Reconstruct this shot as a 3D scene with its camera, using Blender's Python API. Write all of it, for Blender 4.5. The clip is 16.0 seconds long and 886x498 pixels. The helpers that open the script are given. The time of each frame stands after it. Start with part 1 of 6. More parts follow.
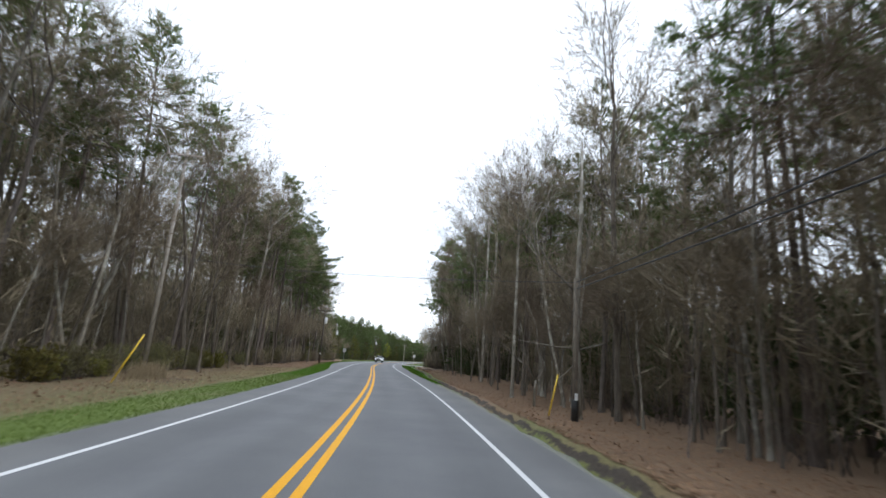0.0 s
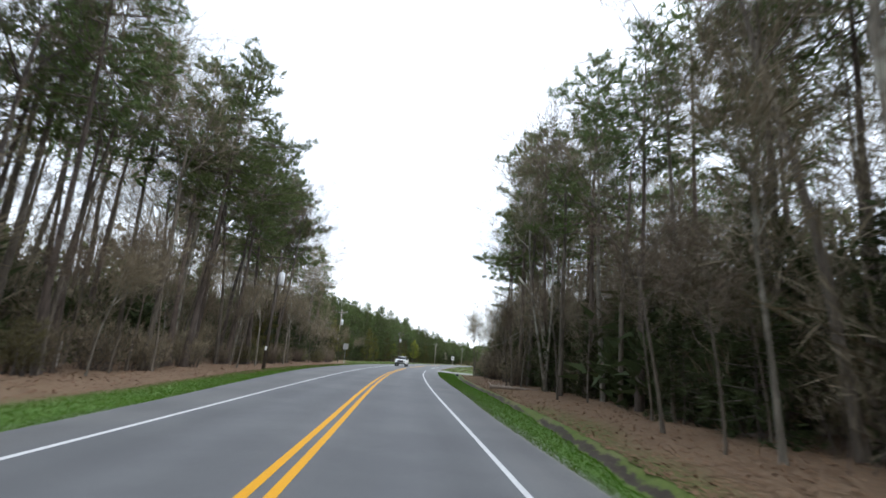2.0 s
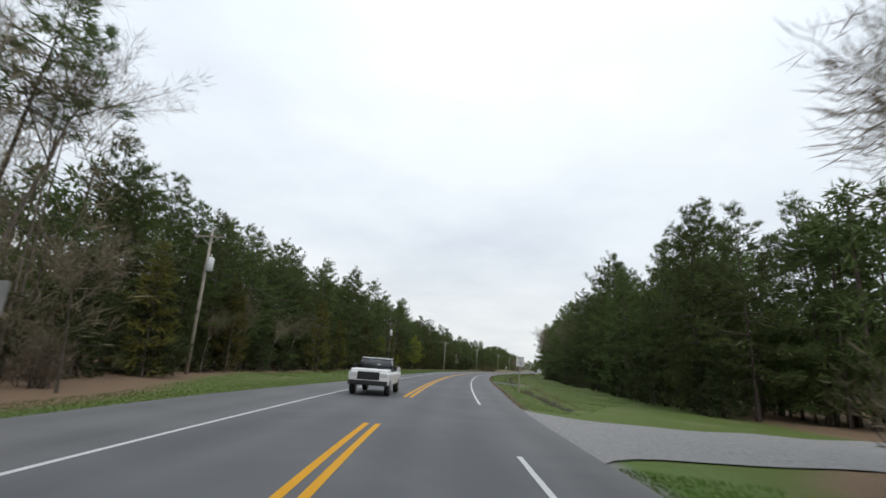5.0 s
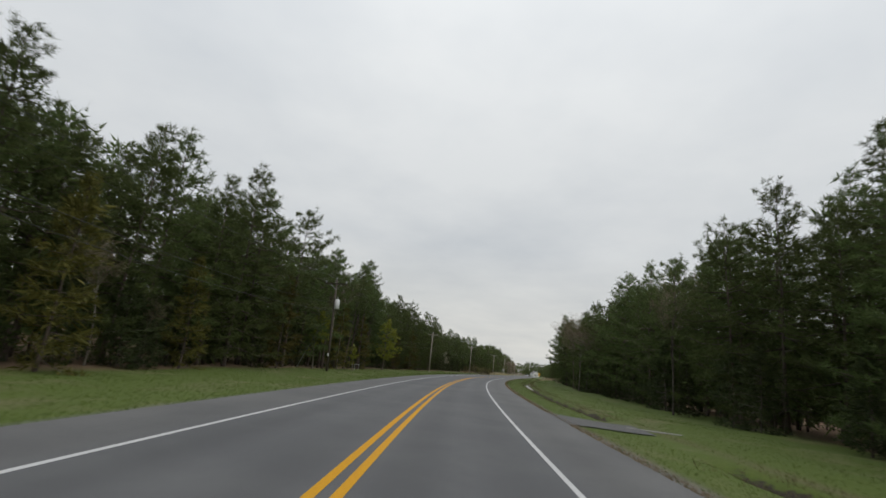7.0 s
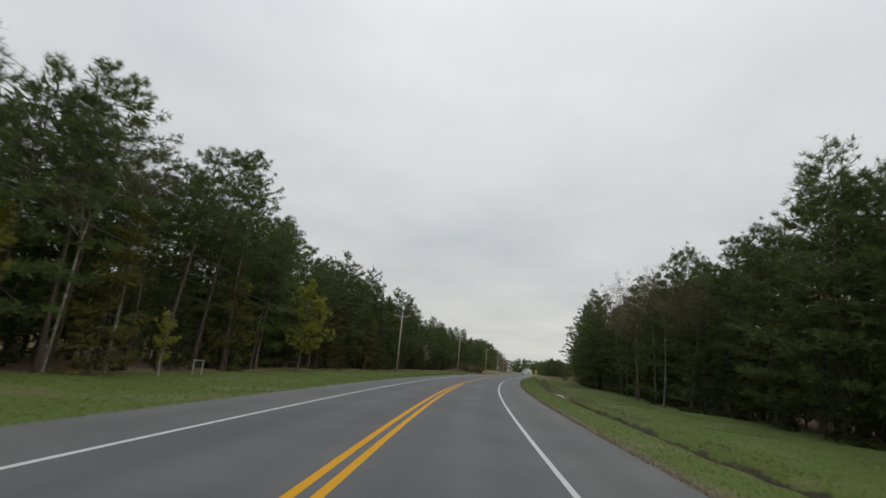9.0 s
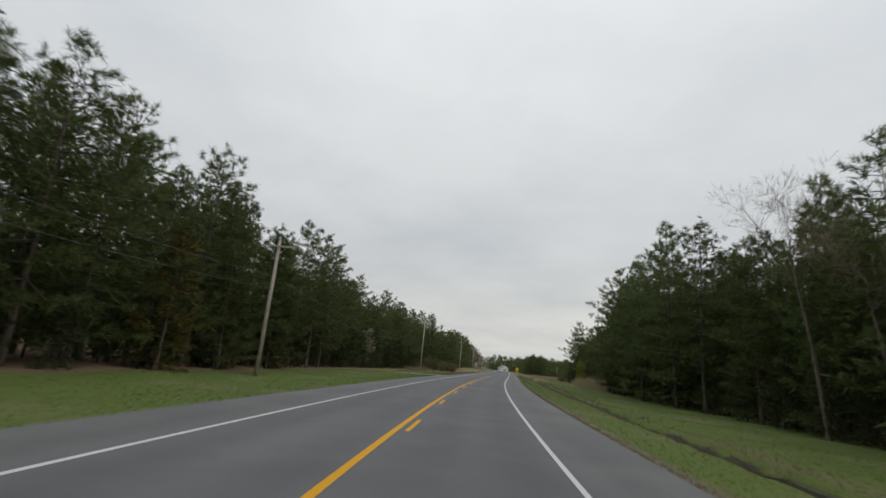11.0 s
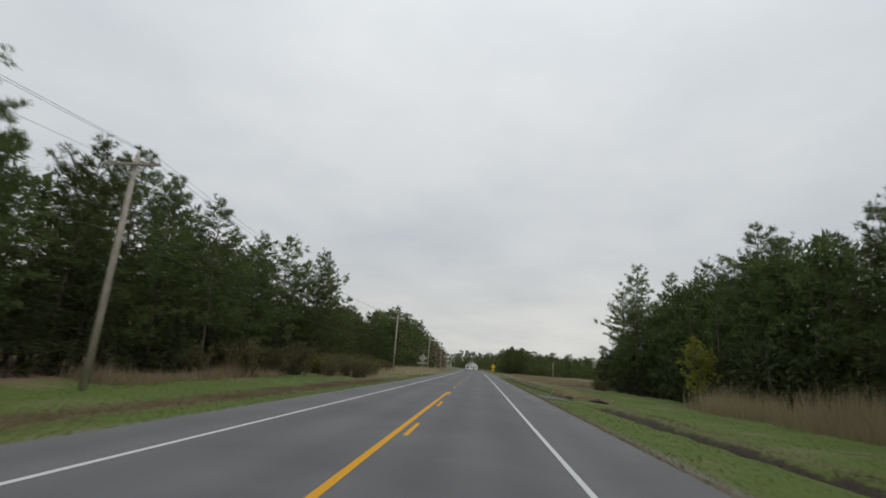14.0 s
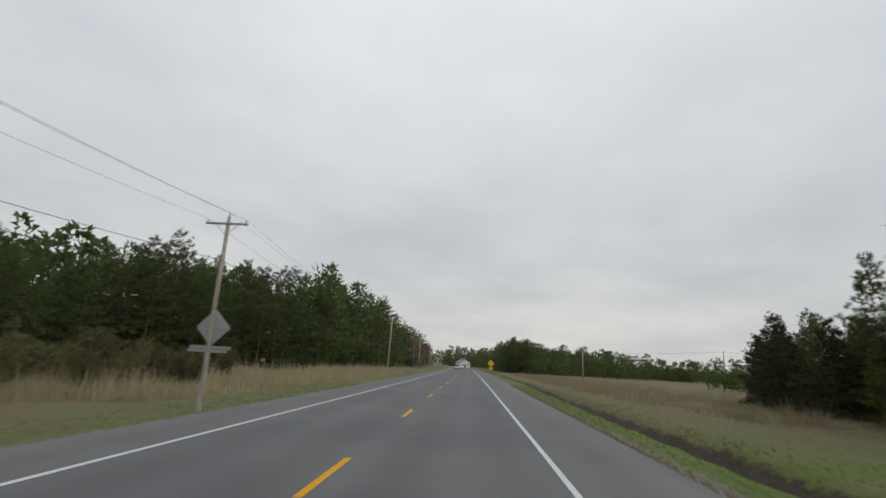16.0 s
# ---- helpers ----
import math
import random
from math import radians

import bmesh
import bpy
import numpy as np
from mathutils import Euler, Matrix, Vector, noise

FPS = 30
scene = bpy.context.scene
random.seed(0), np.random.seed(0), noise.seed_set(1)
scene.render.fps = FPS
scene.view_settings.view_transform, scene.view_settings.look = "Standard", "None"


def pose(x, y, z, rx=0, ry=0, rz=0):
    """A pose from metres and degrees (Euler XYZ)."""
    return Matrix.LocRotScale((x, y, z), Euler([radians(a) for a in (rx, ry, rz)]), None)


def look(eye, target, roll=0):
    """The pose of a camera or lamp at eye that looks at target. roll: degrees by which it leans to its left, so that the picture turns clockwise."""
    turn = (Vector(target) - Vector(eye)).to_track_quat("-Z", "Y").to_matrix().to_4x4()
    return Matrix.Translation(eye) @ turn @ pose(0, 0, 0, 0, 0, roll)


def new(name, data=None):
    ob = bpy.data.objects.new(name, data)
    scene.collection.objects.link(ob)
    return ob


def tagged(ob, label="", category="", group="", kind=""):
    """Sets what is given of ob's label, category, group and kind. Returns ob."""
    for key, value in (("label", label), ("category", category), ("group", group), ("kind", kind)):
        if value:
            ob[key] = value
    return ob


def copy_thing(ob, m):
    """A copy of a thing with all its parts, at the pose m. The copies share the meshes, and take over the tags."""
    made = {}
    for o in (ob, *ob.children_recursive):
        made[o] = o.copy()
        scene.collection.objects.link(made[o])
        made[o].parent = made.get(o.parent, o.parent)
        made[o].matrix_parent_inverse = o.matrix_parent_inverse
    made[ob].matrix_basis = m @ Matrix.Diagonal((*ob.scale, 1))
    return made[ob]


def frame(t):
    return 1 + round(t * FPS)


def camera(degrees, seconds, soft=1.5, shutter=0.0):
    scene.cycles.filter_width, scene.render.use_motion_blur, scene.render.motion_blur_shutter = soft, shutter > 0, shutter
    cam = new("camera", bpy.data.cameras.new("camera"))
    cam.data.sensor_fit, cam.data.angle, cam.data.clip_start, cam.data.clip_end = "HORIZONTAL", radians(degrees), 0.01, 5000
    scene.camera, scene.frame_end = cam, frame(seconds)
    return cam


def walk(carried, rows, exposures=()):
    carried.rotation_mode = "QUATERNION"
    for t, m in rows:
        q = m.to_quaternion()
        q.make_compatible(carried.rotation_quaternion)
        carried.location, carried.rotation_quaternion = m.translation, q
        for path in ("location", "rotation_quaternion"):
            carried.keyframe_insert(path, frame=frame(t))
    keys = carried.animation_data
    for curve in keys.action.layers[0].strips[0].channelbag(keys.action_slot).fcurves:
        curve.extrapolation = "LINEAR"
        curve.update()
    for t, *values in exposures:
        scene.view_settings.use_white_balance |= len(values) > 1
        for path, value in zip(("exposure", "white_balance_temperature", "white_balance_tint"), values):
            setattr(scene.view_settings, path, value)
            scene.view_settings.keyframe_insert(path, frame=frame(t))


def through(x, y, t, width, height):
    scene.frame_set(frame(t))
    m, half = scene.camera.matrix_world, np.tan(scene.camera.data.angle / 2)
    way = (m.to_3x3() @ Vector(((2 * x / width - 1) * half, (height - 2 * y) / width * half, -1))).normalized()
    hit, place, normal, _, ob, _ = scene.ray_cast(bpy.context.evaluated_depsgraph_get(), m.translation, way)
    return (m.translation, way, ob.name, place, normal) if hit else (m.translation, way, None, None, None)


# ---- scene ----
cam = camera(85.0, 16.0, soft=1.6, shutter=0.18)
PATH = [
    (0, (1.652, -4.539, 1.786), (1.770, 5.206, 4.029), 4.16),
    (0.5, (1.061, 7.188, 1.805), (0.978, 16.934, 4.044), 4.72),
    (1, (0.237, 18.878, 1.821), (-0.015, 28.618, 4.070), 4.80),
    (1.5, (-0.773, 30.464, 1.805), (-1.154, 40.203, 4.043), 4.88),
    (2, (-1.894, 41.931, 1.764), (-2.367, 51.667, 3.997), 5.06),
    (2.5, (-2.996, 53.313, 1.733), (-3.567, 63.039, 3.983), 5.41),
    (3, (-4.193, 64.529, 1.715), (-4.829, 74.251, 3.970), 5.55),
    (3.5, (-5.270, 75.498, 1.703), (-5.889, 85.222, 3.955), 5.20),
    (4, (-6.272, 86.124, 1.666), (-6.891, 95.846, 3.922), 5.17),
    (4.2, (-6.583, 90.276, 1.698), (-7.125, 100.000, 3.970), 4.29),
    (4.5, (-7.048, 96.435, 1.715), (-7.526, 106.158, 4.006), 3.80),
    (5, (-7.831, 106.564, 1.715), (-8.262, 116.284, 4.026), 4.08),
    (5.5, (-8.503, 116.543, 1.715), (-8.916, 126.261, 4.037), 4.95),
    (6, (-8.900, 126.367, 1.715), (-9.289, 136.085, 4.038), 5.98),
    (6.3, (-8.950, 132.187, 1.692), (-9.310, 141.909, 4.009), 6.43),
    (6.5, (-8.909, 136.043, 1.698), (-9.229, 145.767, 4.006), 6.52),
    (7, (-8.648, 145.637, 1.702), (-8.897, 155.362, 4.018), 6.15),
    (7.5, (-8.306, 155.205, 1.722), (-8.507, 164.934, 4.028), 6.15),
    (8, (-7.890, 164.760, 1.695), (-8.040, 174.486, 4.013), 6.01),
    (8.5, (-7.358, 174.187, 1.679), (-7.450, 183.919, 3.979), 5.71),
    (9, (-6.776, 183.545, 1.677), (-6.752, 193.277, 3.979), 5.47),
    (9.2, (-6.529, 187.353, 1.727), (-6.461, 197.083, 4.036), 5.44),
    (9.5, (-6.125, 193.187, 1.715), (-5.982, 202.915, 4.025), 5.51),
    (10, (-5.306, 203.305, 1.715), (-5.034, 213.033, 4.015), 5.69),
    (10.5, (-4.226, 213.910, 1.715), (-3.813, 223.636, 4.004), 5.82),
    (11, (-2.845, 224.940, 1.715), (-2.285, 234.660, 4.000), 5.78),
    (11.3, (-1.852, 231.725, 1.719), (-1.213, 241.438, 4.012), 5.57),
    (11.5, (-1.148, 236.305, 1.720), (-0.452, 246.010, 4.028), 5.26),
    (12, (0.777, 247.916, 1.727), (1.586, 257.612, 4.037), 5.25),
    (12.5, (2.876, 259.704, 1.711), (3.805, 269.391, 4.012), 5.09),
    (13, (5.114, 271.653, 1.703), (6.196, 281.326, 3.998), 4.94),
    (13.5, (7.617, 283.835, 1.699), (8.799, 293.495, 3.996), 4.74),
    (14, (10.446, 296.325, 1.684), (11.704, 305.970, 4.007), 4.30),
    (14.5, (13.336, 308.947, 1.728), (14.636, 318.589, 4.035), 4.28),
    (15, (16.176, 321.427, 1.726), (17.527, 331.062, 4.037), 4.12),
    (15.5, (18.928, 333.793, 1.701), (20.304, 343.426, 3.998), 4.06),
    (16, (21.827, 346.276, 1.706), (23.262, 355.897, 4.001), 3.40),
]
EXPOSURES = [(0.0, 1.12, 5850, 10), (2.5, 1.14, 5850, 10), (4.2, 0.66, 6000, 10), (6.3, 0.0, 6450, 10), (9.2, -0.12, 6550, 10), (11.3, -0.12, 6500, 10), (16.0, -0.15, 6450, 10)]
walk(cam, [(t, look(eye, target, roll)) for t, eye, target, roll in PATH], EXPOSURES)

# ---------------------------------------------------------------- light: overcast sky, soft sun
SUN_ELEV, SUN_TURN = radians(48), radians(150)
world = bpy.data.worlds.new("overcast_sky")
scene.world = world
world.use_nodes = True
wt = world.node_tree
wt.nodes.clear()


def wn(kind, **kw):
    n = wt.nodes.new(kind)
    for k, v in kw.items():
        if k == "operation":
            n.operation = v
        elif k == "blend_type":
            n.blend_type = v
        elif k == "data_type":
            n.data_type = v
        elif k == "sky_type":
            n.sky_type = v
    return n


w_out = wn("ShaderNodeOutputWorld")
w_bg = wn("ShaderNodeBackground")
w_sky = wn("ShaderNodeTexSky", sky_type="NISHITA")
w_sky.sun_disc = False
w_sky.sun_elevation, w_sky.sun_rotation = SUN_ELEV, SUN_TURN
w_sky.air_density, w_sky.dust_density = 1.5, 4.0
w_tex = wn("ShaderNodeTexCoord")
w_sep = wn("ShaderNodeSeparateXYZ")
wt.links.new(w_tex.outputs["Generated"], w_sep.inputs[0])
# cloud deck: directions are spread onto a flat layer, so that clouds draw together near the horizon
w_up = wn("ShaderNodeMath", operation="MAXIMUM")
w_up.inputs[1].default_value = 0.0
wt.links.new(w_sep.outputs[2], w_up.inputs[0])
w_add = wn("ShaderNodeMath", operation="ADD")
w_add.inputs[1].default_value = 0.16
wt.links.new(w_up.outputs[0], w_add.inputs[0])
w_div = wn("ShaderNodeVectorMath", operation="DIVIDE")
w_cmb = wn("ShaderNodeCombineXYZ")
for k in range(3):
    wt.links.new(w_add.outputs[0], w_cmb.inputs[k])
wt.links.new(w_tex.outputs["Generated"], w_div.inputs[0])
wt.links.new(w_cmb.outputs[0], w_div.inputs[1])
w_n1 = wn("ShaderNodeTexNoise")
w_n1.inputs["Scale"].default_value, w_n1.inputs["Detail"].default_value, w_n1.inputs["Roughness"].default_value = 0.9, 5.0, 0.55
wt.links.new(w_div.outputs[0], w_n1.inputs["Vector"])
w_ramp = wt.nodes.new("ShaderNodeValToRGB")
w_ramp.color_ramp.elements[0].position, w_ramp.color_ramp.elements[0].color = 0.36, (0.490, 0.516, 0.540, 1)
w_ramp.color_ramp.elements[1].position, w_ramp.color_ramp.elements[1].color = 0.66, (0.600, 0.618, 0.625, 1)
wt.links.new(w_n1.outputs["Fac"], w_ramp.inputs[0])
# an overcast sky is brighter overhead than near the horizon
w_grad = wn("ShaderNodeMath", operation="MULTIPLY_ADD")
w_grad.inputs[1].default_value, w_grad.inputs[2].default_value = 1.0, 1.16
w_sq = wn("ShaderNodeMath", operation="MULTIPLY")
wt.links.new(w_up.outputs[0], w_sq.inputs[0])
wt.links.new(w_up.outputs[0], w_sq.inputs[1])
wt.links.new(w_sq.outputs[0], w_grad.inputs[0])
w_mul = wn("ShaderNodeVectorMath", operation="SCALE")
w_low = wt.nodes.new("ShaderNodeValToRGB")
w_low.color_ramp.elements[0].position, w_low.color_ramp.elements[0].color = 0.05, (1.15, 1.11, 1.04, 1)
w_low.color_ramp.elements[1].position, w_low.color_ramp.elements[1].color = 0.24, (1.0, 1.0, 1.0, 1)
wt.links.new(w_up.outputs[0], w_low.inputs[0])
w_tone = wn("ShaderNodeVectorMath", operation="MULTIPLY")
wt.links.new(w_ramp.outputs[0], w_tone.inputs[0])
wt.links.new(w_low.outputs[0], w_tone.inputs[1])
wt.links.new(w_tone.outputs[0], w_mul.inputs[0])
wt.links.new(w_grad.outputs[0], w_mul.inputs["Scale"])
w_sca = wn("ShaderNodeVectorMath", operation="SCALE")
w_sca.inputs["Scale"].default_value = 0.08
wt.links.new(w_sky.outputs[0], w_sca.inputs[0])
w_mix = wn("ShaderNodeMix", data_type="RGBA")
w_mix.inputs[0].default_value = 0.94
wt.links.new(w_sca.outputs[0], w_mix.inputs[6])
wt.links.new(w_mul.outputs[0], w_mix.inputs[7])
wt.links.new(w_mix.outputs[2], w_bg.inputs[0])
w_bg.inputs[1].default_value = 1.0
wt.links.new(w_bg.outputs[0], w_out.inputs[0])

sun = new("sun", bpy.data.lights.new("sun", "SUN"))
sun.data.energy, sun.data.angle, sun.data.color = 0.6, radians(25), (1.0, 0.96, 0.9)
sun.rotation_euler = (radians(90) - SUN_ELEV, 0, math.pi - SUN_TURN)


# ---------------------------------------------------------------- materials
def material(name, rough=0.8, metal=0.0):
    m = bpy.data.materials.new(name)
    m.use_nodes = True
    b = m.node_tree.nodes["Principled BSDF"]
    b.inputs["Roughness"].default_value, b.inputs["Metallic"].default_value = rough, metal
    return m, m.node_tree, b


def noise_node(nt, scale, detail=4.0, coord="Object", rough=0.6):
    c = nt.nodes.new("ShaderNodeTexCoord")
    n = nt.nodes.new("ShaderNodeTexNoise")
    n.inputs["Scale"].default_value, n.inputs["Detail"].default_value, n.inputs["Roughness"].default_value = scale, detail, rough
    nt.links.new(c.outputs[coord], n.inputs["Vector"])
    return n.outputs["Fac"]


def ramp(nt, fac, stops):
    r = nt.nodes.new("ShaderNodeValToRGB")
    els = r.color_ramp.elements
    while len(els) < len(stops):
        els.new(0.5)
    for e, (p, c) in zip(els, stops):
        e.position, e.color = p, (*c, 1)
    nt.links.new(fac, r.inputs[0])
    return r.outputs[0]


def mix(nt, fac, a, b, mode="MIX"):
    m = nt.nodes.new("ShaderNodeMix")
    m.data_type, m.blend_type = "RGBA", mode
    for s, v in ((m.inputs[0], fac), (m.inputs[6], a), (m.inputs[7], b)):
        if isinstance(v, (int, float)):
            s.default_value = v
        elif isinstance(v, tuple):
            s.default_value = (*v, 1)
        else:
            nt.links.new(v, s)
    return m.outputs[2]


def bump(nt, b, fac, strength=0.3, distance=0.02):
    n = nt.nodes.new("ShaderNodeBump")
    n.inputs["Strength"].default_value, n.inputs["Distance"].default_value = strength, distance
    nt.links.new(fac, n.inputs["Height"])
    nt.links.new(n.outputs[0], b.inputs["Normal"])


def plain(name, c1, c2, scale=6.0, rough=0.8, metal=0.0, bumpy=0.2, coord="Object"):
    m, nt, b = material(name, rough, metal)
    f = noise_node(nt, scale, 6, coord)
    nt.links.new(ramp(nt, f, [(0.35, c1), (0.68, c2)]), b.inputs["Base Color"])
    if bumpy:
        bump(nt, b, noise_node(nt, scale * 6, 4, coord), bumpy)
    return m


def attr(nt, name):
    a = nt.nodes.new("ShaderNodeAttribute")
    a.attribute_name = name
    return a.outputs["Fac"]


def foliage(name, dark, mid, light, through=0.25, rough=0.65):
    """Leaves and needles: colour by leaf and by plant, some light comes through."""
    m, nt, b = material(name, rough)
    g = nt.nodes.new("ShaderNodeNewGeometry")
    o = nt.nodes.new("ShaderNodeObjectInfo")
    c = ramp(nt, g.outputs["Random Per Island"], [(0.0, dark), (0.5, mid), (1.0, light)])
    patch = noise_node(nt, 0.35, 3, "Object")
    c = mix(nt, 0.55, c, ramp(nt, patch, [(0.3, tuple(0.7 * v for v in mid)), (0.7, tuple(1.25 * v for v in mid))]))
    h = nt.nodes.new("ShaderNodeHueSaturation")
    for sock, lo, hi in (("Value", 0.75, 1.25), ("Hue", 0.485, 0.515)):
        r = nt.nodes.new("ShaderNodeMapRange")
        r.inputs["To Min"].default_value, r.inputs["To Max"].default_value = lo, hi
        nt.links.new(o.outputs["Random"], r.inputs["Value"])
        nt.links.new(r.outputs[0], h.inputs[sock])
    nt.links.new(c, h.inputs["Color"])
    nt.links.new(h.outputs[0], b.inputs["Base Color"])
    b.inputs["Specular IOR Level"].default_value = 0.12
    tr = nt.nodes.new("ShaderNodeBsdfTranslucent")
    nt.links.new(h.outputs[0], tr.inputs["Color"])
    ms = nt.nodes.new("ShaderNodeMixShader")
    ms.inputs[0].default_value = through
    nt.links.new(b.outputs[0], ms.inputs[1])
    nt.links.new(tr.outputs[0], ms.inputs[2])
    nt.links.new(ms.outputs[0], nt.nodes["Material Output"].inputs["Surface"])
    return m


def bark(name, c1, c2, lichen=None):
    m, nt, b = material(name, 0.9)
    tc = nt.nodes.new("ShaderNodeTexCoord")
    mp = nt.nodes.new("ShaderNodeMapping")
    mp.inputs["Scale"].default_value = (9, 9, 1.6)
    nt.links.new(tc.outputs["Object"], mp.inputs["Vector"])
    n = nt.nodes.new("ShaderNodeTexNoise")
    n.inputs["Scale"].default_value, n.inputs["Detail"].default_value = 1.3, 6
    nt.links.new(mp.outputs[0], n.inputs["Vector"])
    c = ramp(nt, n.outputs["Fac"], [(0.3, c1), (0.7, c2)])
    if lichen:
        spots = ramp(nt, noise_node(nt, 0.8, 4), [(0.5, (0, 0, 0)), (0.62, (1, 1, 1))])
        c = mix(nt, spots, c, lichen)
    o = nt.nodes.new("ShaderNodeObjectInfo")
    h = nt.nodes.new("ShaderNodeHueSaturation")
    r = nt.nodes.new("ShaderNodeMapRange")
    r.inputs["To Min"].default_value, r.inputs["To Max"].default_value = 0.7, 1.3
    nt.links.new(o.outputs["Random"], r.inputs["Value"])
    nt.links.new(r.outputs[0], h.inputs["Value"])
    nt.links.new(c, h.inputs["Color"])
    nt.links.new(h.outputs[0], b.inputs["Base Color"])
    bump(nt, b, n.outputs["Fac"], 0.6, 0.04)
    return m


# asphalt: UV is (metres across, metres along)
MAT_ASPHALT, nt, b = material("worn_asphalt", 0.82)
uv = nt.nodes.new("ShaderNodeTexCoord")
mp = nt.nodes.new("ShaderNodeMapping")
mp.inputs["Scale"].default_value = (1.0, 0.035, 1)
nt.links.new(uv.outputs["UV"], mp.inputs["Vector"])
streak = nt.nodes.new("ShaderNodeTexNoise")
streak.inputs["Scale"].default_value, streak.inputs["Detail"].default_value = 1.4, 5
nt.links.new(mp.outputs[0], streak.inputs["Vector"])
base = ramp(nt, streak.outputs["Fac"], [(0.3, (0.095, 0.098, 0.100)), (0.7, (0.120, 0.123, 0.125))])
grain = noise_node(nt, 55, 3, "UV", 0.8)
base = mix(nt, 0.55, base, ramp(nt, grain, [(0.3, (0.055, 0.055, 0.057)), (0.55, (0.110, 0.110, 0.114)), (0.8, (0.235, 0.235, 0.238))]))
blot = ramp(nt, noise_node(nt, 0.23, 5, "UV"), [(0.42, (0.86, 0.86, 0.87)), (0.62, (1.06, 1.06, 1.05))])
base = mix(nt, 1.0, base, blot, "MULTIPLY")
# oil drip and wheel-worn tracks in each lane
sx = nt.nodes.new("ShaderNodeSeparateXYZ")
nt.links.new(uv.outputs["UV"], sx.inputs[0])
wv = nt.nodes.new("ShaderNodeMath")
wv.operation = "MULTIPLY"
wv.inputs[1].default_value = 2 * math.pi / 1.8
nt.links.new(sx.outputs[0], wv.inputs[0])
cs = nt.nodes.new("ShaderNodeMath")
cs.operation = "COSINE"
nt.links.new(wv.outputs[0], cs.inputs[0])
tracks = nt.nodes.new("ShaderNodeMapRange")
tracks.inputs["From Min"].default_value, tracks.inputs["From Max"].default_value = -1, 1
tracks.inputs["To Min"].default_value, tracks.inputs["To Max"].default_value = 0.90, 1.05
nt.links.new(cs.outputs[0], tracks.inputs["Value"])
cmb = nt.nodes.new("ShaderNodeCombineColor")
for k in range(3):
    nt.links.new(tracks.outputs[0], cmb.inputs[k])
base = mix(nt, 1.0, base, cmb.outputs[0], "MULTIPLY")
ab = nt.nodes.new("ShaderNodeMath")
ab.operation = "ABSOLUTE"
nt.links.new(sx.outputs[0], ab.inputs[0])
sh = nt.nodes.new("ShaderNodeMapRange")
sh.interpolation_type = "SMOOTHSTEP"
for key, val in (("From Min", 3.4), ("From Max", 4.1), ("To Min", 0.0), ("To Max", 1.0)):
    sh.inputs[key].default_value = val
nt.links.new(ab.outputs[0], sh.inputs["Value"])
base = mix(nt, sh.outputs[0], base, mix(nt, 1.0, base, (1.16, 1.14, 1.10), "MULTIPLY"))
nt.links.new(base, b.inputs["Base Color"])
bump(nt, b, grain, 0.35, 0.006)


def road_paint(name, c1, c2):
    m, nt, b = material(name, 0.7)
    b.inputs["Specular IOR Level"].default_value = 0.15
    f = noise_node(nt, 14, 6, "UV", 0.75)
    c = ramp(nt, f, [(0.22, (0.16, 0.16, 0.16)), (0.36, c1), (0.7, c2)])
    nt.links.new(c, b.inputs["Base Color"])
    bump(nt, b, noise_node(nt, 55, 3, "UV"), 0.3, 0.004)
    return m


MAT_YELLOW = road_paint("yellow_road_paint", (0.56, 0.27, 0.008), (0.66, 0.335, 0.012))
MAT_WHITE = road_paint("white_road_paint", (0.48, 0.48, 0.48), (0.64, 0.64, 0.63))

# ground: vertex attributes say what covers it: leaf litter, mud with painted ditch shade, dry field, gravel edge
MAT_GROUND, nt, b = material("verge_and_forest_floor", 0.95)
gn = noise_node(nt, 0.25, 5)
gf = noise_node(nt, 7.0, 6, "Object", 0.7)
grass = ramp(nt, gf, [(0.25, (0.050, 0.080, 0.006)), (0.5, (0.070, 0.104, 0.008)), (0.8, (0.106, 0.134, 0.015))])
straw = ramp(nt, gf, [(0.25, (0.10, 0.085, 0.04)), (0.8, (0.24, 0.20, 0.11))])
c = mix(nt, ramp(nt, gn, [(0.52, (0, 0, 0)), (0.74, (0.7, 0.7, 0.7))]), grass, straw)
lit = ramp(nt, noise_node(nt, 16, 6, "Object", 0.8), [(0.25, (0.056, 0.034, 0.018)), (0.5, (0.162, 0.102, 0.056)), (0.75, (0.29, 0.195, 0.115))])
lit = mix(nt, ramp(nt, noise_node(nt, 0.5, 5), [(0.4, (0, 0, 0)), (0.65, (0.8, 0.8, 0.8))]), lit, ramp(nt, gf, [(0.3, (0.10, 0.062, 0.036)), (0.7, (0.215, 0.137, 0.080))]))
c = mix(nt, attr(nt, "fresh"), c, ramp(nt, gf, [(0.25, (0.046, 0.100, 0.009)), (0.5, (0.066, 0.135, 0.013)), (0.8, (0.096, 0.165, 0.024))]))
c = mix(nt, attr(nt, "litter"), c, lit)
dry = ramp(nt, noise_node(nt, 5, 6, "Object", 0.75), [(0.25, (0.058, 0.049, 0.020)), (0.55, (0.125, 0.104, 0.046)), (0.8, (0.205, 0.164, 0.085))])
c = mix(nt, attr(nt, "dry"), c, dry)
# mud colour, kept near black so that it carries the ditch's shade too
mud_shade = ramp(nt, noise_node(nt, 9, 6, "Object", 0.7), [(0.3, (0.013, 0.009, 0.005)), (0.7, (0.048, 0.033, 0.020))])
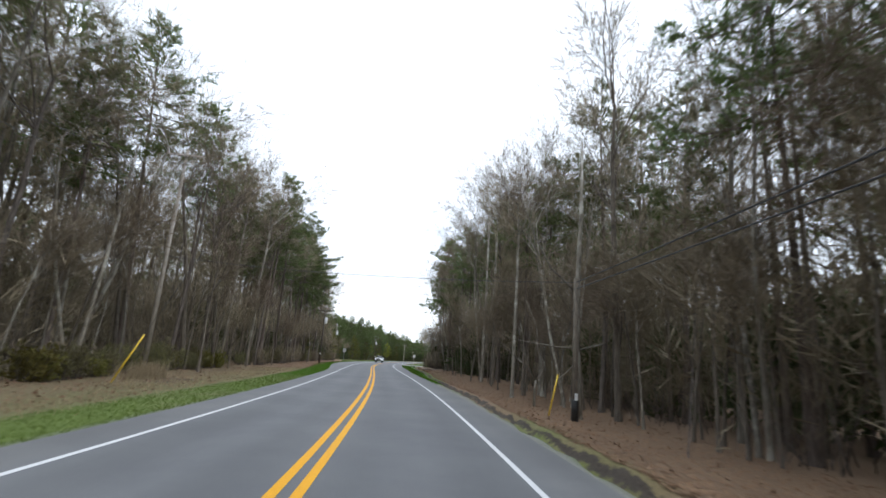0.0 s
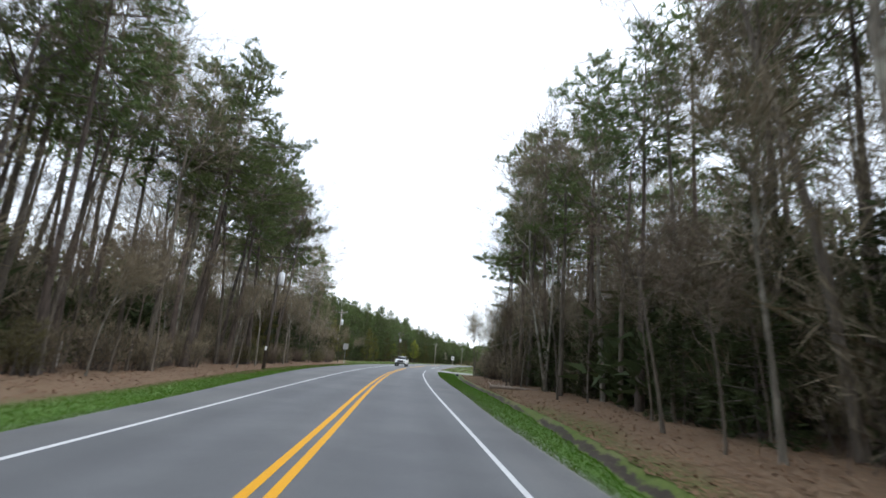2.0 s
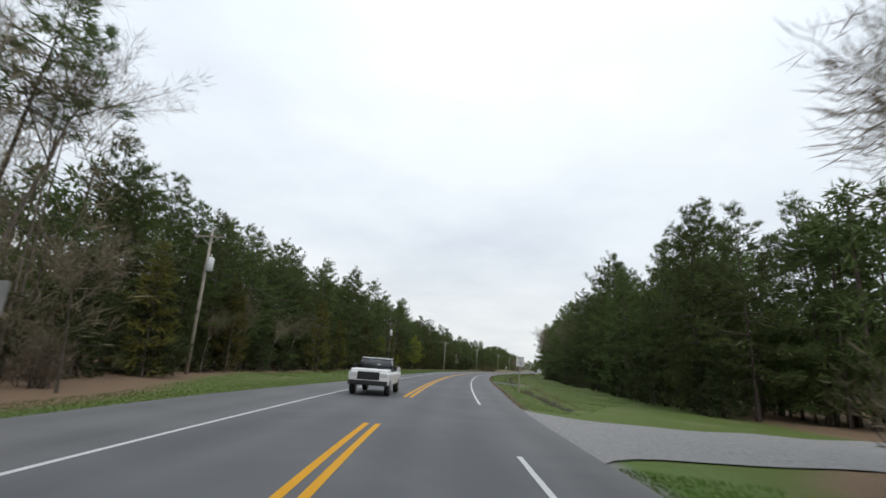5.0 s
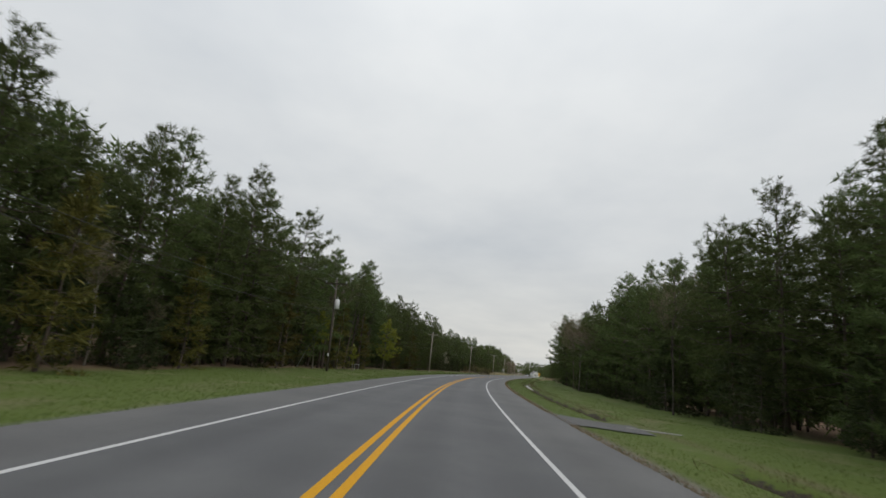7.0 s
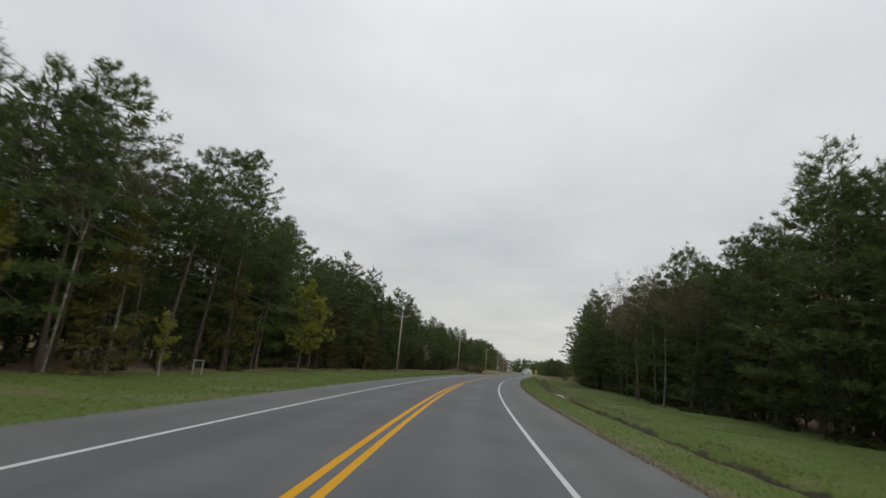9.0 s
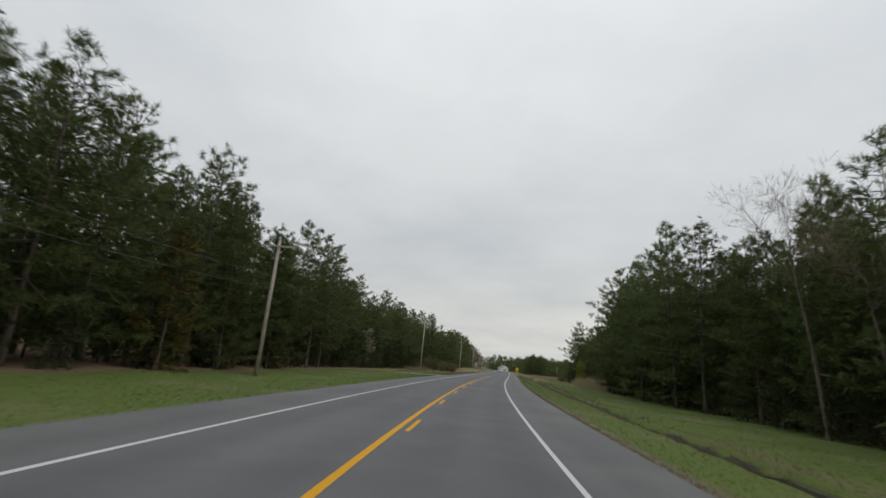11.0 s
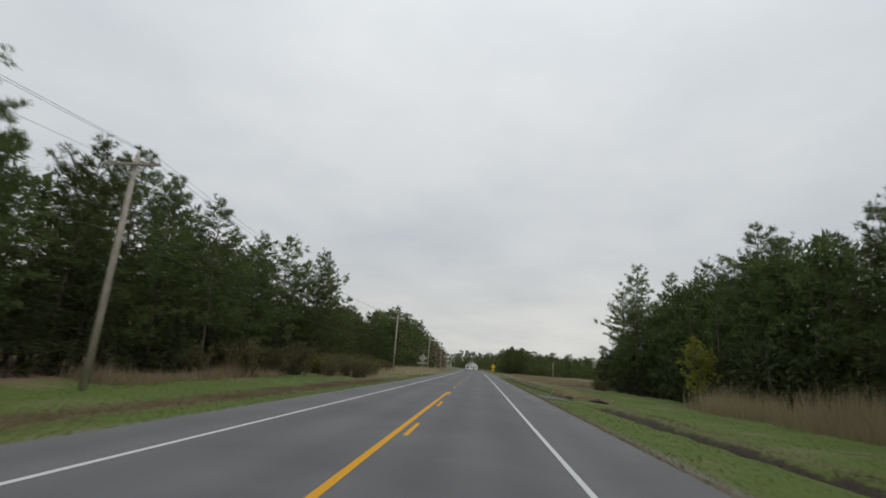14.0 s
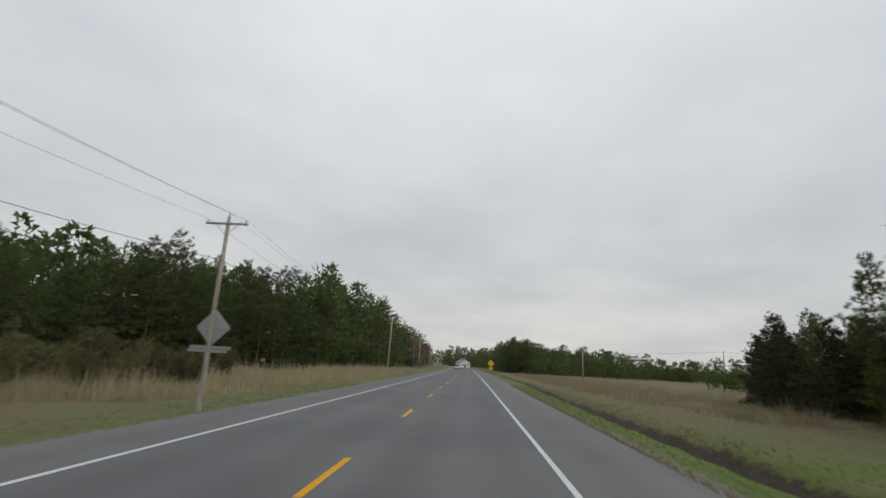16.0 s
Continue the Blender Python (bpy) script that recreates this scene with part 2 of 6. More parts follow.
def ragged(nt, a, noise_fac, amount):
    """A mask whose edge is broken up by noise."""
    m1 = nt.nodes.new("ShaderNodeMath")
    m1.operation = "MULTIPLY_ADD"
    m1.inputs[1].default_value, m1.inputs[2].default_value = amount, -0.5 * amount
    nt.links.new(noise_fac, m1.inputs[0])
    m2 = nt.nodes.new("ShaderNodeMath")
    m2.operation = "ADD"
    nt.links.new(a, m2.inputs[0])
    nt.links.new(m1.outputs[0], m2.inputs[1])
    r = nt.nodes.new("ShaderNodeMapRange")
    r.interpolation_type = "SMOOTHSTEP"
    r.inputs["From Min"].default_value, r.inputs["From Max"].default_value = 0.35, 0.65
    nt.links.new(m2.outputs[0], r.inputs["Value"])
    return r.outputs[0]


c = mix(nt, ragged(nt, attr(nt, "mud_shade"), noise_node(nt, 3.4, 7, "Object", 0.75), 1.9), c, mud_shade)
grav = ramp(nt, noise_node(nt, 22, 4, "Object", 0.8), [(0.3, (0.08, 0.078, 0.075)), (0.7, (0.26, 0.25, 0.235))])
c = mix(nt, attr(nt, "gravel"), c, grav)
nt.links.new(c, b.inputs["Base Color"])
bump(nt, b, gf, 0.5, 0.03)

MAT_NEEDLE = foliage("pine_needles", (0.045, 0.064, 0.021), (0.096, 0.125, 0.043), (0.166, 0.198, 0.074), 0.36)
MAT_NEEDLE_DRY = foliage("yellowing_needles", (0.06, 0.055, 0.015), (0.12, 0.11, 0.03), (0.20, 0.17, 0.05))
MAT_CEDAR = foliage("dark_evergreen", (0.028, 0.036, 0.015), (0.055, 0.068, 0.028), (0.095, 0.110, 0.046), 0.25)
MAT_BUD = foliage("spring_leaves", (0.18, 0.205, 0.030), (0.28, 0.305, 0.050), (0.40, 0.41, 0.09), 0.45)
MAT_BLOSSOM = foliage("white_blossom", (0.30, 0.28, 0.17), (0.42, 0.40, 0.27), (0.58, 0.55, 0.40), 0.3)
MAT_REED = foliage("dry_reeds", (0.18, 0.138, 0.084), (0.30, 0.238, 0.150), (0.44, 0.36, 0.24), 0.4)
MAT_GRASS = foliage("grass_blades", (0.052, 0.084, 0.010), (0.075, 0.112, 0.014), (0.114, 0.144, 0.024), 0.42)
MAT_STRAW = foliage("pale_straw", (0.26, 0.222, 0.128), (0.39, 0.335, 0.205), (0.53, 0.47, 0.32), 0.5)
MAT_FRESH = foliage("fresh_green_blades", (0.050, 0.112, 0.010), (0.074, 0.155, 0.015), (0.110, 0.190, 0.026), 0.45)
MAT_LEAFLITTER = foliage("fallen_leaves", (0.125, 0.074, 0.040), (0.200, 0.124, 0.070), (0.31, 0.205, 0.122), 0.1)
MAT_TWIG = foliage("bare_twigs", (0.105, 0.083, 0.056), (0.190, 0.153, 0.106), (0.285, 0.236, 0.168), 0.0, 0.9)
MAT_PINEBARK = bark("pine_bark", (0.050, 0.036, 0.028), (0.135, 0.105, 0.086))
MAT_GREYBARK = bark("grey_bark", (0.095, 0.082, 0.063), (0.235, 0.208, 0.166), (0.33, 0.312, 0.262))
MAT_STEMBARK = bark("brown_stem_bark", (0.060, 0.048, 0.036), (0.165, 0.137, 0.105))
MAT_DARKBARK = bark("dark_bark", (0.045, 0.036, 0.029), (0.125, 0.102, 0.085))
MAT_POLE = bark("weathered_pole_wood", (0.22, 0.19, 0.155), (0.40, 0.355, 0.30))
MAT_DARKPOLE = bark("dark_pole_wood", (0.040, 0.032, 0.026), (0.11, 0.09, 0.075))
MAT_STEEL = plain("galvanised_steel", (0.30, 0.31, 0.32), (0.44, 0.45, 0.46), 8, 0.45, 0.7, 0.05)
MAT_SIGNBACK = plain("bare_aluminium", (0.36, 0.37, 0.36), (0.48, 0.48, 0.47), 3, 0.5, 0.4, 0.0)
MAT_PORCELAIN = plain("grey_enamel", (0.50, 0.51, 0.52), (0.62, 0.63, 0.63), 5, 0.35, 0.0, 0.0)
MAT_WIRE = plain("weathered_cable", (0.05, 0.05, 0.052), (0.09, 0.09, 0.092), 3, 0.6, 0.2, 0.0)
MAT_SIGNWHITE = plain("white_sign_face", (0.66, 0.66, 0.65), (0.76, 0.76, 0.75), 3, 0.4, 0.0, 0.0)
MAT_SIGNYELLOW = plain("yellow_sign_face", (0.75, 0.42, 0.01), (0.82, 0.48, 0.02), 3, 0.4, 0.0, 0.0)
MAT_BLACK = plain("black_sign_print", (0.015, 0.015, 0.015), (0.025, 0.025, 0.025), 3, 0.5, 0.0, 0.0)
MAT_MARKER = plain("yellow_plastic", (0.62, 0.42, 0.02), (0.74, 0.52, 0.03), 3, 0.5, 0.0, 0.0)
MAT_CONCRETE = plain("pale_concrete", (0.34, 0.33, 0.30), (0.50, 0.485, 0.45), 5, 0.85, 0.0, 0.3)
MAT_DRIVE = plain("gravel_driveway", (0.17, 0.165, 0.16), (0.30, 0.29, 0.28), 9, 0.9, 0.0, 0.5)
MAT_PATCH = plain("dark_gravel_patch", (0.075, 0.075, 0.074), (0.15, 0.148, 0.144), 14, 0.9, 0.0, 0.5)
MAT_MOUND = plain("broken_earth", (0.014, 0.010, 0.006), (0.055, 0.040, 0.024), 5, 0.95, 0.0, 0.8)
MAT_OLIVE = foliage("olive_brush", (0.072, 0.068, 0.030), (0.148, 0.136, 0.064), (0.245, 0.225, 0.118), 0.3)
MAT_CARWHITE = plain("white_car_paint", (0.70, 0.70, 0.70), (0.76, 0.76, 0.76), 2, 0.25, 0.0, 0.0)
MAT_GLASSDARK = plain("dark_car_glass", (0.02, 0.022, 0.025), (0.03, 0.032, 0.035), 2, 0.08, 0.0, 0.0)
MAT_RUBBER = plain("tyre_rubber", (0.018, 0.018, 0.018), (0.03, 0.03, 0.03), 9, 0.85, 0.0, 0.1)
MAT_LOG = bark("weathered_log", (0.20, 0.15, 0.115), (0.44, 0.36, 0.29))
MAT_WATER, nt, b = material("ditch_water", 0.06)
b.inputs["Base Color"].default_value = (0.05, 0.05, 0.045, 1)
bump(nt, b, noise_node(nt, 6, 3), 0.08, 0.01)

# ---------------------------------------------------------------- the road's line: headings every 30 m
HEAD_STEP, HEAD_FIRST = 30.0, -30.0
HEADINGS = [-0.11, 2.86, 5.84, 6.7, 4.78, 1.17, -1.29, -3.29, -5.98, -9.15, -11.09, -12.6, -12.72, -12.5, -12.4,
            -12.2, -12.0, -11.8, -11.6, -11.0, -9.5, -7.5, -5.0, -2.5, 0.0, 2.5]
S0, S1 = -240.0, 2600.0
line_s = np.arange(S0, S1 + 0.5, 1.0)
knots = HEAD_FIRST + HEAD_STEP * np.arange(len(HEADINGS))
line_h = np.radians(np.interp(line_s, knots, HEADINGS))
_d = np.stack([-np.sin(line_h), np.cos(line_h)], 1)
line_xy = np.concatenate([[[0, 0]], np.cumsum((_d[1:] + _d[:-1]) / 2, 0)])
line_xy += np.array([0.074, 0.0]) - line_xy[int(-S0)]


def road_xy(s, lat):
    """Plan place of points at s metres along the centre line and lat metres to its right."""
    s, lat = np.asarray(s, float), np.asarray(lat, float)
    h = np.interp(s, line_s, line_h)
    x = np.interp(s, line_s, line_xy[:, 0]) + np.cos(h) * lat
    y = np.interp(s, line_s, line_xy[:, 1]) + np.sin(h) * lat
    return x, y


def heading(s):
    return float(np.interp(s, line_s, line_h))


def ease(x, a, b):
    u = np.clip((np.asarray(x, float) - a) / (b - a), 0, 1)
    return u * u * (3 - 2 * u)


def wobble(s, k):
    """Slow irregular swing along the road, about -1 to 1."""
    return (np.sin(s * 0.131 + k * 1.7) + 0.7 * np.sin(s * 0.37 + k * 4.1) + 0.4 * np.sin(s * 0.93 + k * 2.3)) / 2.1


def left_edge(s):
    return -4.7 - 2.4 * ease(s, 44, 92) + 1.4 * ease(s, 122, 150) + 0.35 * ease(s, 285, 310)


def right_edge(s):
    return 4.8 + 0.45 * ease(s, 55, 75) + 0.55 * ease(s, 125, 150)


def ditch_lat(s):
    return np.interp(s, (20, 50, 63, 100, 160, 200, 280, 318, 345, 362, 375, 411), (5.6, 6.2, 7.3, 7.9, 8.85, 9.2, 9.85, 9.7, 9.3, 8.35, 8.7, 9.3)) + 0.15 * wobble(s, 3)


def ditch_open(s):
    """1 where the ditch is open, 0 where a driveway crosses it."""
    gap = 1.0
    for a, b, c, d in ((112, 117, 131, 137), (158.5, 162.5, 171, 174.5), (331.5, 333.5, 336.5, 338.5)):
        gap = gap * (1 - ease(s, a, b) * (1 - ease(s, c, d)))
    return gap


def ground_z(s, lat):
    s, lat = np.asarray(s, float), np.asarray(lat, float)
    s, lat = np.broadcast_arrays(s, lat)
    le, re, dl = left_edge(s), right_edge(s), ditch_lat(s)
    z = np.where((lat > le - 0.05) & (lat < re + 0.05), -0.07, -0.03)
    out_r = lat - re
    z = np.where(out_r > 0.05, -0.03 - 0.10 * ease(out_r, 0, 3.0), z)
    out_l = le - lat
    z = np.where(out_l > 0.05, -0.03 - 0.14 * ease(out_l, 0, 4.0), z)
    # ditch on the right, broken by the driveway
    open_d = ditch_open(s)
    width = 0.34 + 0.12 * ease(s, 118, 150) + 0.35 * ease(s, 305, 345) + 0.08 * wobble(s, 8)
    z = z - (0.32 + 0.10 * ease(s, 118, 150) + 0.12 * ease(s, 305, 345)) * open_d * np.exp(-np.abs((lat - dl - 0.10 * np.sin(s * 2.3 + np.sin(s * 0.9))) / width) ** 3) * (1 + 0.14 * np.sin(s * 3.7 + lat * 4.0))
    # the wood's floor lies a little higher on the right at first
    z = z + (0.35 * ease(s, 30, 60) - 0.35 * (1 - ease(s, 25, 45))) * ease(lat - dl, 0.4, 5) * (1 - ease(s, 100, 118))
    # a shallow gully by the left verge late on
    z = z - 0.22 * np.exp(-((lat + 9.5 + 0.6 * wobble(s, 5)) / 0.9) ** 2) * ease(s, 316, 330) * (1 - ease(s, 350, 358))
    # roughness away from the road
    far = ease(np.abs(lat), 7, 14)
    z = z + far * (0.10 * wobble(s, 1) * np.sin(lat * 0.31) + 0.07 * np.sin(s * 0.61 + lat * 0.83) * np.cos(lat * 0.53 - s * 0.2))
    return z


def place(s, lat, z=None, turn=0.0, lean=0.0):
    """A pose in road terms: turn in degrees from the road's heading."""
    x, y = road_xy(s, lat)
    if z is None:
        z = float(ground_z(s, lat))
    return pose(float(x), float(y), z, 0, lean, math.degrees(heading(s)) + turn)


# ---------------------------------------------------------------- mesh helpers
def mesh_from(name, verts, faces, mats, index=None, smooth=False):
    me = bpy.data.meshes.new(name)
    me.from_pydata([tuple(v) for v in verts], [], [tuple(f) for f in faces])
    for m in mats:
        me.materials.append(m)
    if index is not None:
        me.polygons.foreach_set("material_index", np.asarray(index, np.int32))
    if smooth:
        me.polygons.foreach_set("use_smooth", np.ones(len(me.polygons), bool))
    me.update()
    return me


def mesh_tris(name, verts, tris, mats, index=None):
    """A large mesh of triangles out of arrays."""
    verts, tris = np.ascontiguousarray(verts, np.float32), np.ascontiguousarray(tris, np.int32)
    me = bpy.data.meshes.new(name)
    me.vertices.add(len(verts))
    me.vertices.foreach_set("co", verts.ravel())
    me.loops.add(tris.size)
    me.loops.foreach_set("vertex_index", tris.ravel())
    me.polygons.add(len(tris))
    me.polygons.foreach_set("loop_start", np.arange(0, tris.size, 3, dtype=np.int32))
    for m in mats:
        me.materials.append(m)
    if index is not None:
        me.polygons.foreach_set("material_index", np.ascontiguousarray(index, np.int32))
    me.update(calc_edges=True)
    return me


def part(name, bm, mat, parent, label=""):
    """Links a bmesh, or a finished mesh, as one mesh object under a thing or a part."""
    if isinstance(bm, bmesh.types.BMesh):
        me = bpy.data.meshes.new(name)
        bm.to_mesh(me)
        bm.free()
        me.materials.append(mat)
    else:
        me = bm
    ob = new(name, me)
    ob.parent = parent
    return tagged(ob, label)


def thing(name, label, category, group="", m=None, kind=""):
    e = new(name)
    e.empty_display_size = 0.3
    if m is not None:
        e.matrix_basis = m
    return tagged(e, label, category, group, kind)


def bm_box(sx, sy, sz, at=(0, 0, 0), bevel=0.0, rot=None, bm=None):
    own = bmesh.new()
    bmesh.ops.create_cube(own, size=1.0)
    bmesh.ops.scale(own, vec=(sx, sy, sz), verts=own.verts)
    if bevel:
        bmesh.ops.bevel(own, geom=own.edges[:], offset=bevel, segments=2, profile=0.6, affect="EDGES")
    if rot is not None:
        bmesh.ops.rotate(own, cent=(0, 0, 0), matrix=rot, verts=own.verts)
    bmesh.ops.translate(own, vec=at, verts=own.verts)
    if bm is None:
        return own
    return bm_join(bm, own)


def bm_join(bm, other):
    me = bpy.data.meshes.new("tmp")
    other.to_mesh(me)
    other.free()
    bm.from_mesh(me)
    bpy.data.meshes.remove(me)
    return bm


def bm_tube(points, radii, sides=8, bm=None, cap=True):
    """A tapered tube along points."""
    bm = bm or bmesh.new()
    rings = []
    pts = [Vector(p) for p in points]
    for i, p in enumerate(pts):
        d = (pts[min(i + 1, len(pts) - 1)] - pts[max(i - 1, 0)]).normalized()
        ref = Vector((1, 0, 0)) if abs(d.x) < 0.9 else Vector((0, 1, 0))
        u = d.cross(ref).normalized()
        v = d.cross(u)
        rings.append([bm.verts.new(p + (u * math.cos(a) + v * math.sin(a)) * radii[i]) for a in (2 * math.pi * k / sides for k in range(sides))])
    for a, c in zip(rings, rings[1:]):
        for k in range(sides):
            bm.faces.new((a[k], a[(k + 1) % sides], c[(k + 1) % sides], c[k]))
    if cap:
        bm.faces.new(rings[0][::-1])
        bm.faces.new(rings[-1])
    return bm


def smooth_bm(bm):
    for f in bm.faces:
        f.smooth = True
    return bm


# ---------------------------------------------------------------- ground and road
def ground_sheet():
    s = np.concatenate([np.arange(S0, -24, 12.0), np.arange(-24, 420, 0.8), np.arange(420, 640, 4.0), np.arange(640, S1 - 1, 40.0)])
    lat = np.concatenate([[-520, -380, -270, -190, -130, -90, -65, -50, -40, -33, -28, -24], np.arange(-21, -10, 1.0), np.arange(-10, -4.6, 0.35),
                          [-2.5, 0, 2.5], np.arange(4.7, 11.4, 0.2), np.arange(11.5, 22, 1.0), [24, 28, 33, 40, 50, 65, 90, 130, 190, 270, 380, 520]])
    a, b_ = np.meshgrid(s, lat, indexing="ij")
    x, y = road_xy(a, b_)
    z = ground_z(a, b_)
    n, m = a.shape
    i = np.arange(n * m).reshape(n, m)
    quads = np.stack([i[:-1, :-1], i[:-1, 1:], i[1:, 1:], i[1:, :-1]], -1).reshape(-1, 4)
    me = bpy.data.meshes.new("ground")
    me.from_pydata(np.stack([x, y, z], -1).reshape(-1, 3).tolist(), [], quads.tolist())
    me.materials.append(MAT_GROUND)
    me.polygons.foreach_set("use_smooth", np.ones(len(me.polygons), bool))
    S, L = a.ravel(), b_.ravel()
    dl = ditch_lat(S)
    edge_l = -(9.6 - 2.0 * ease(S, 40, 62) + 0.6 * wobble(S, 2)) - 7.6 * ease(S, 116, 150) - 0.5 * ease(S, 320, 345)
    edge_r = (dl + 0.5) - 1.25 * (1 - ease(S, 32, 48)) + 9.5 * ease(S, 116, 128) + 2.4 * ease(S, 140, 190) + 0.9 * wobble(S, 4)
    litter = np.maximum(ease(edge_l - L, -0.5, 1.2), ease(L - edge_r, -0.3, 1.6))
    dry = np.maximum(ease(L, 7.6, 9.5) * ease(S, 356, 373) * (0.80 + 0.20 * ease(L, 11, 15)) * (1 - ease(S, 540, 640)), ease(-L, 8.2, 10.0) * ease(S, 342, 355))
    dry = np.maximum(dry, 0.55 * (L < 0) * ease(S, 338, 350))
    strip = ease(S, 300, 318) * np.exp(-((L + 7.5 + 0.5 * wobble(S, 6)) / 0.55) ** 2)
    dry = np.maximum(dry, strip)
    dry = np.maximum(dry, 0.75 * ease(-L, 6.6, 8.0) * (1 - ease(S, 40, 62)) * (L < 0))
    # straw-coloured fringe between pavement and ditch
    dry = np.maximum(dry, 0.9 * (1 - ease(L - right_edge(S), 0.25, 0.85 + 0.35 * wobble(S, 4))) * (L > 0) * ease(S, 125, 145))
    dry = np.maximum(dry, 0.7 * np.exp(-((L - dl - 1.15 - 0.3 * wobble(S, 11)) / 0.45) ** 2) * ease(S, 126, 140) * ease(wobble(S * 0.6, 12), -0.3, 0.5))
    open_d = ditch_open(S)
    # ditch bed: bare mud, with the early stretch's shadow line painted in
    mud_shade = 1.15 * np.exp(-((L - dl - 0.26 - 0.1 * ease(S, 305, 345)) / (0.15 + 0.06 * ease(S, 118, 150) + 0.30 * ease(S, 300, 335) - 0.20 * ease(S, 358, 385) + 0.07 * wobble(S, 9))) ** 2) * open_d * (0.9 + 0.1 * wobble(S * 1.7, 7)) * ease(S, -6, 2)
    mud_shade = np.maximum(mud_shade, 0.8 * np.exp(-((L + 9.6 + 0.6 * wobble(S, 5)) / 0.45) ** 2) * ease(S, 316, 330) * (1 - ease(S, 350, 358)))
    mud_shade = np.maximum(mud_shade, 0.9 * ease(-L, 8.5, 9.5) * (1 - ease(-L, 10.5, 12)) * ease(wobble(S * 2, 1), 0.2, 0.7) * (1 - ease(S, 60, 75)))
    mud_shade = np.maximum(mud_shade, 0.9 * np.exp(-((L + 8.0 + 0.5 * wobble(S, 5)) / 0.5) ** 2) * ease(S, 334, 340) * (1 - ease(S, 352, 358)))
    re, le = right_edge(S), left_edge(S)
    gravel = np.maximum(1 - ease(L - re, 0.12, 0.6 + 0.25 * wobble(S, 3)), 0) * (L > 0) * 0.85 + (L < 0) * np.maximum(1 - ease(le - L, 0.05, 0.35), 0) * 0.6
    fresh = ease(S, 28, 44) * (1 - ease(S, 112, 122)) * np.where(L > 0, 1 - ease(L - dl, -0.2, 0.2), 1 - ease(le - L, 1.6, 2.6))
    for key, val in (("fresh", fresh), ("litter", litter), ("dry", dry), ("mud_shade", np.clip(mud_shade, 0, 1)), ("gravel", np.clip(gravel, 0, 1))):
        at = me.attributes.new(key, "FLOAT", "POINT")
        at.data.foreach_set("value", np.ascontiguousarray(val, np.float32))
    me.update()
    return tagged(new("ground", me), "grass verges, leaf-strewn forest floor and dry field", "ground", kind="structure")


ground_sheet()


def ribbon(name, s, lat_a, lat_b, z, mat, thick=0.0):
    """A strip along the road between two offsets; UV is metres across and along."""
    s = np.asarray(s, float)
    la, lb = np.broadcast_to(lat_a, s.shape), np.broadcast_to(lat_b, s.shape)
    cols = [(la, z), (lb, z)]
    if thick:
        cols = [(la - 0.06, z - thick), (la, z), (la + (lb - la) * 0.25, z), (la + (lb - la) * 0.5, z), (la + (lb - la) * 0.75, z), (lb, z), (lb + 0.06, z - thick)]
    verts, uvs = [], []
    for off, zz in cols:
        x, y = road_xy(s, off)
        lift = ground_z(s, off * 0) + 0.07
        verts.append(np.stack([x, y, zz + lift], 1))
        uvs.append(np.stack([off, s], 1))
    n, k = len(s), len(cols)
    v = np.stack(verts, 1).reshape(-1, 3)
    uvv = np.stack(uvs, 1).reshape(-1, 2)
    i = np.arange(n * k).reshape(n, k)
    q = np.stack([i[:-1, :-1], i[:-1, 1:], i[1:, 1:], i[1:, :-1]], -1).reshape(-1, 4)
    me = mesh_from(name, v, q, [mat])
    layer = me.uv_layers.new(name="UVMap")
    layer.data.foreach_set("uv", uvv[q.ravel()].astype(np.float32).ravel())
    return new(name, me)


def apron(name, s_a, s_b, lat_a, lat_b, mat, flare=0.0):
    """A strip across the verge that lies on the ground, wider where it meets the road."""
    u = np.linspace(0, 1, 12)
    lat = np.linspace(lat_a, lat_b, 26)
    uu, ll = np.meshgrid(u, lat, indexing="ij")
    near = np.exp(-np.abs(ll - lat_a) / 1.6) * flare
    ss = s_a - near + (s_b - s_a + 2 * near) * uu
    x, y = road_xy(ss, ll)
    z = ground_z(ss, ll) + 0.04
    i = np.arange(uu.size).reshape(uu.shape)
    q = np.stack([i[:-1, :-1], i[1:, :-1], i[1:, 1:], i[:-1, 1:]], -1).reshape(-1, 4)
    return new(name, mesh_from(name, np.stack([x, y, z], -1).reshape(-1, 3), q, [mat]))


road_s = np.concatenate([np.arange(S0 + 2, -30, 10.0), np.arange(-30, 640, 2.0), np.arange(640, S1 - 4, 20.0)])
tagged(ribbon("road", road_s, left_edge(road_s), right_edge(road_s), 0.0, MAT_ASPHALT, 0.09), "worn grey asphalt two-lane road", "road", kind="structure")


def along(a, b, step=2.0):
    return np.linspace(a, b, max(2, int((b - a) / step) + 1))


def marking(a, b, lat, width, mat, label):
    s = along(a, b)
    mid = lat + (0.15 * np.exp(-((s - 106) / 10) ** 2) if abs(lat) < 1 else 0.0 * s)
    tagged(ribbon("road_marking", s, mid - width / 2, mid + width / 2, 0.005, mat), label, "road marking", kind="structure")


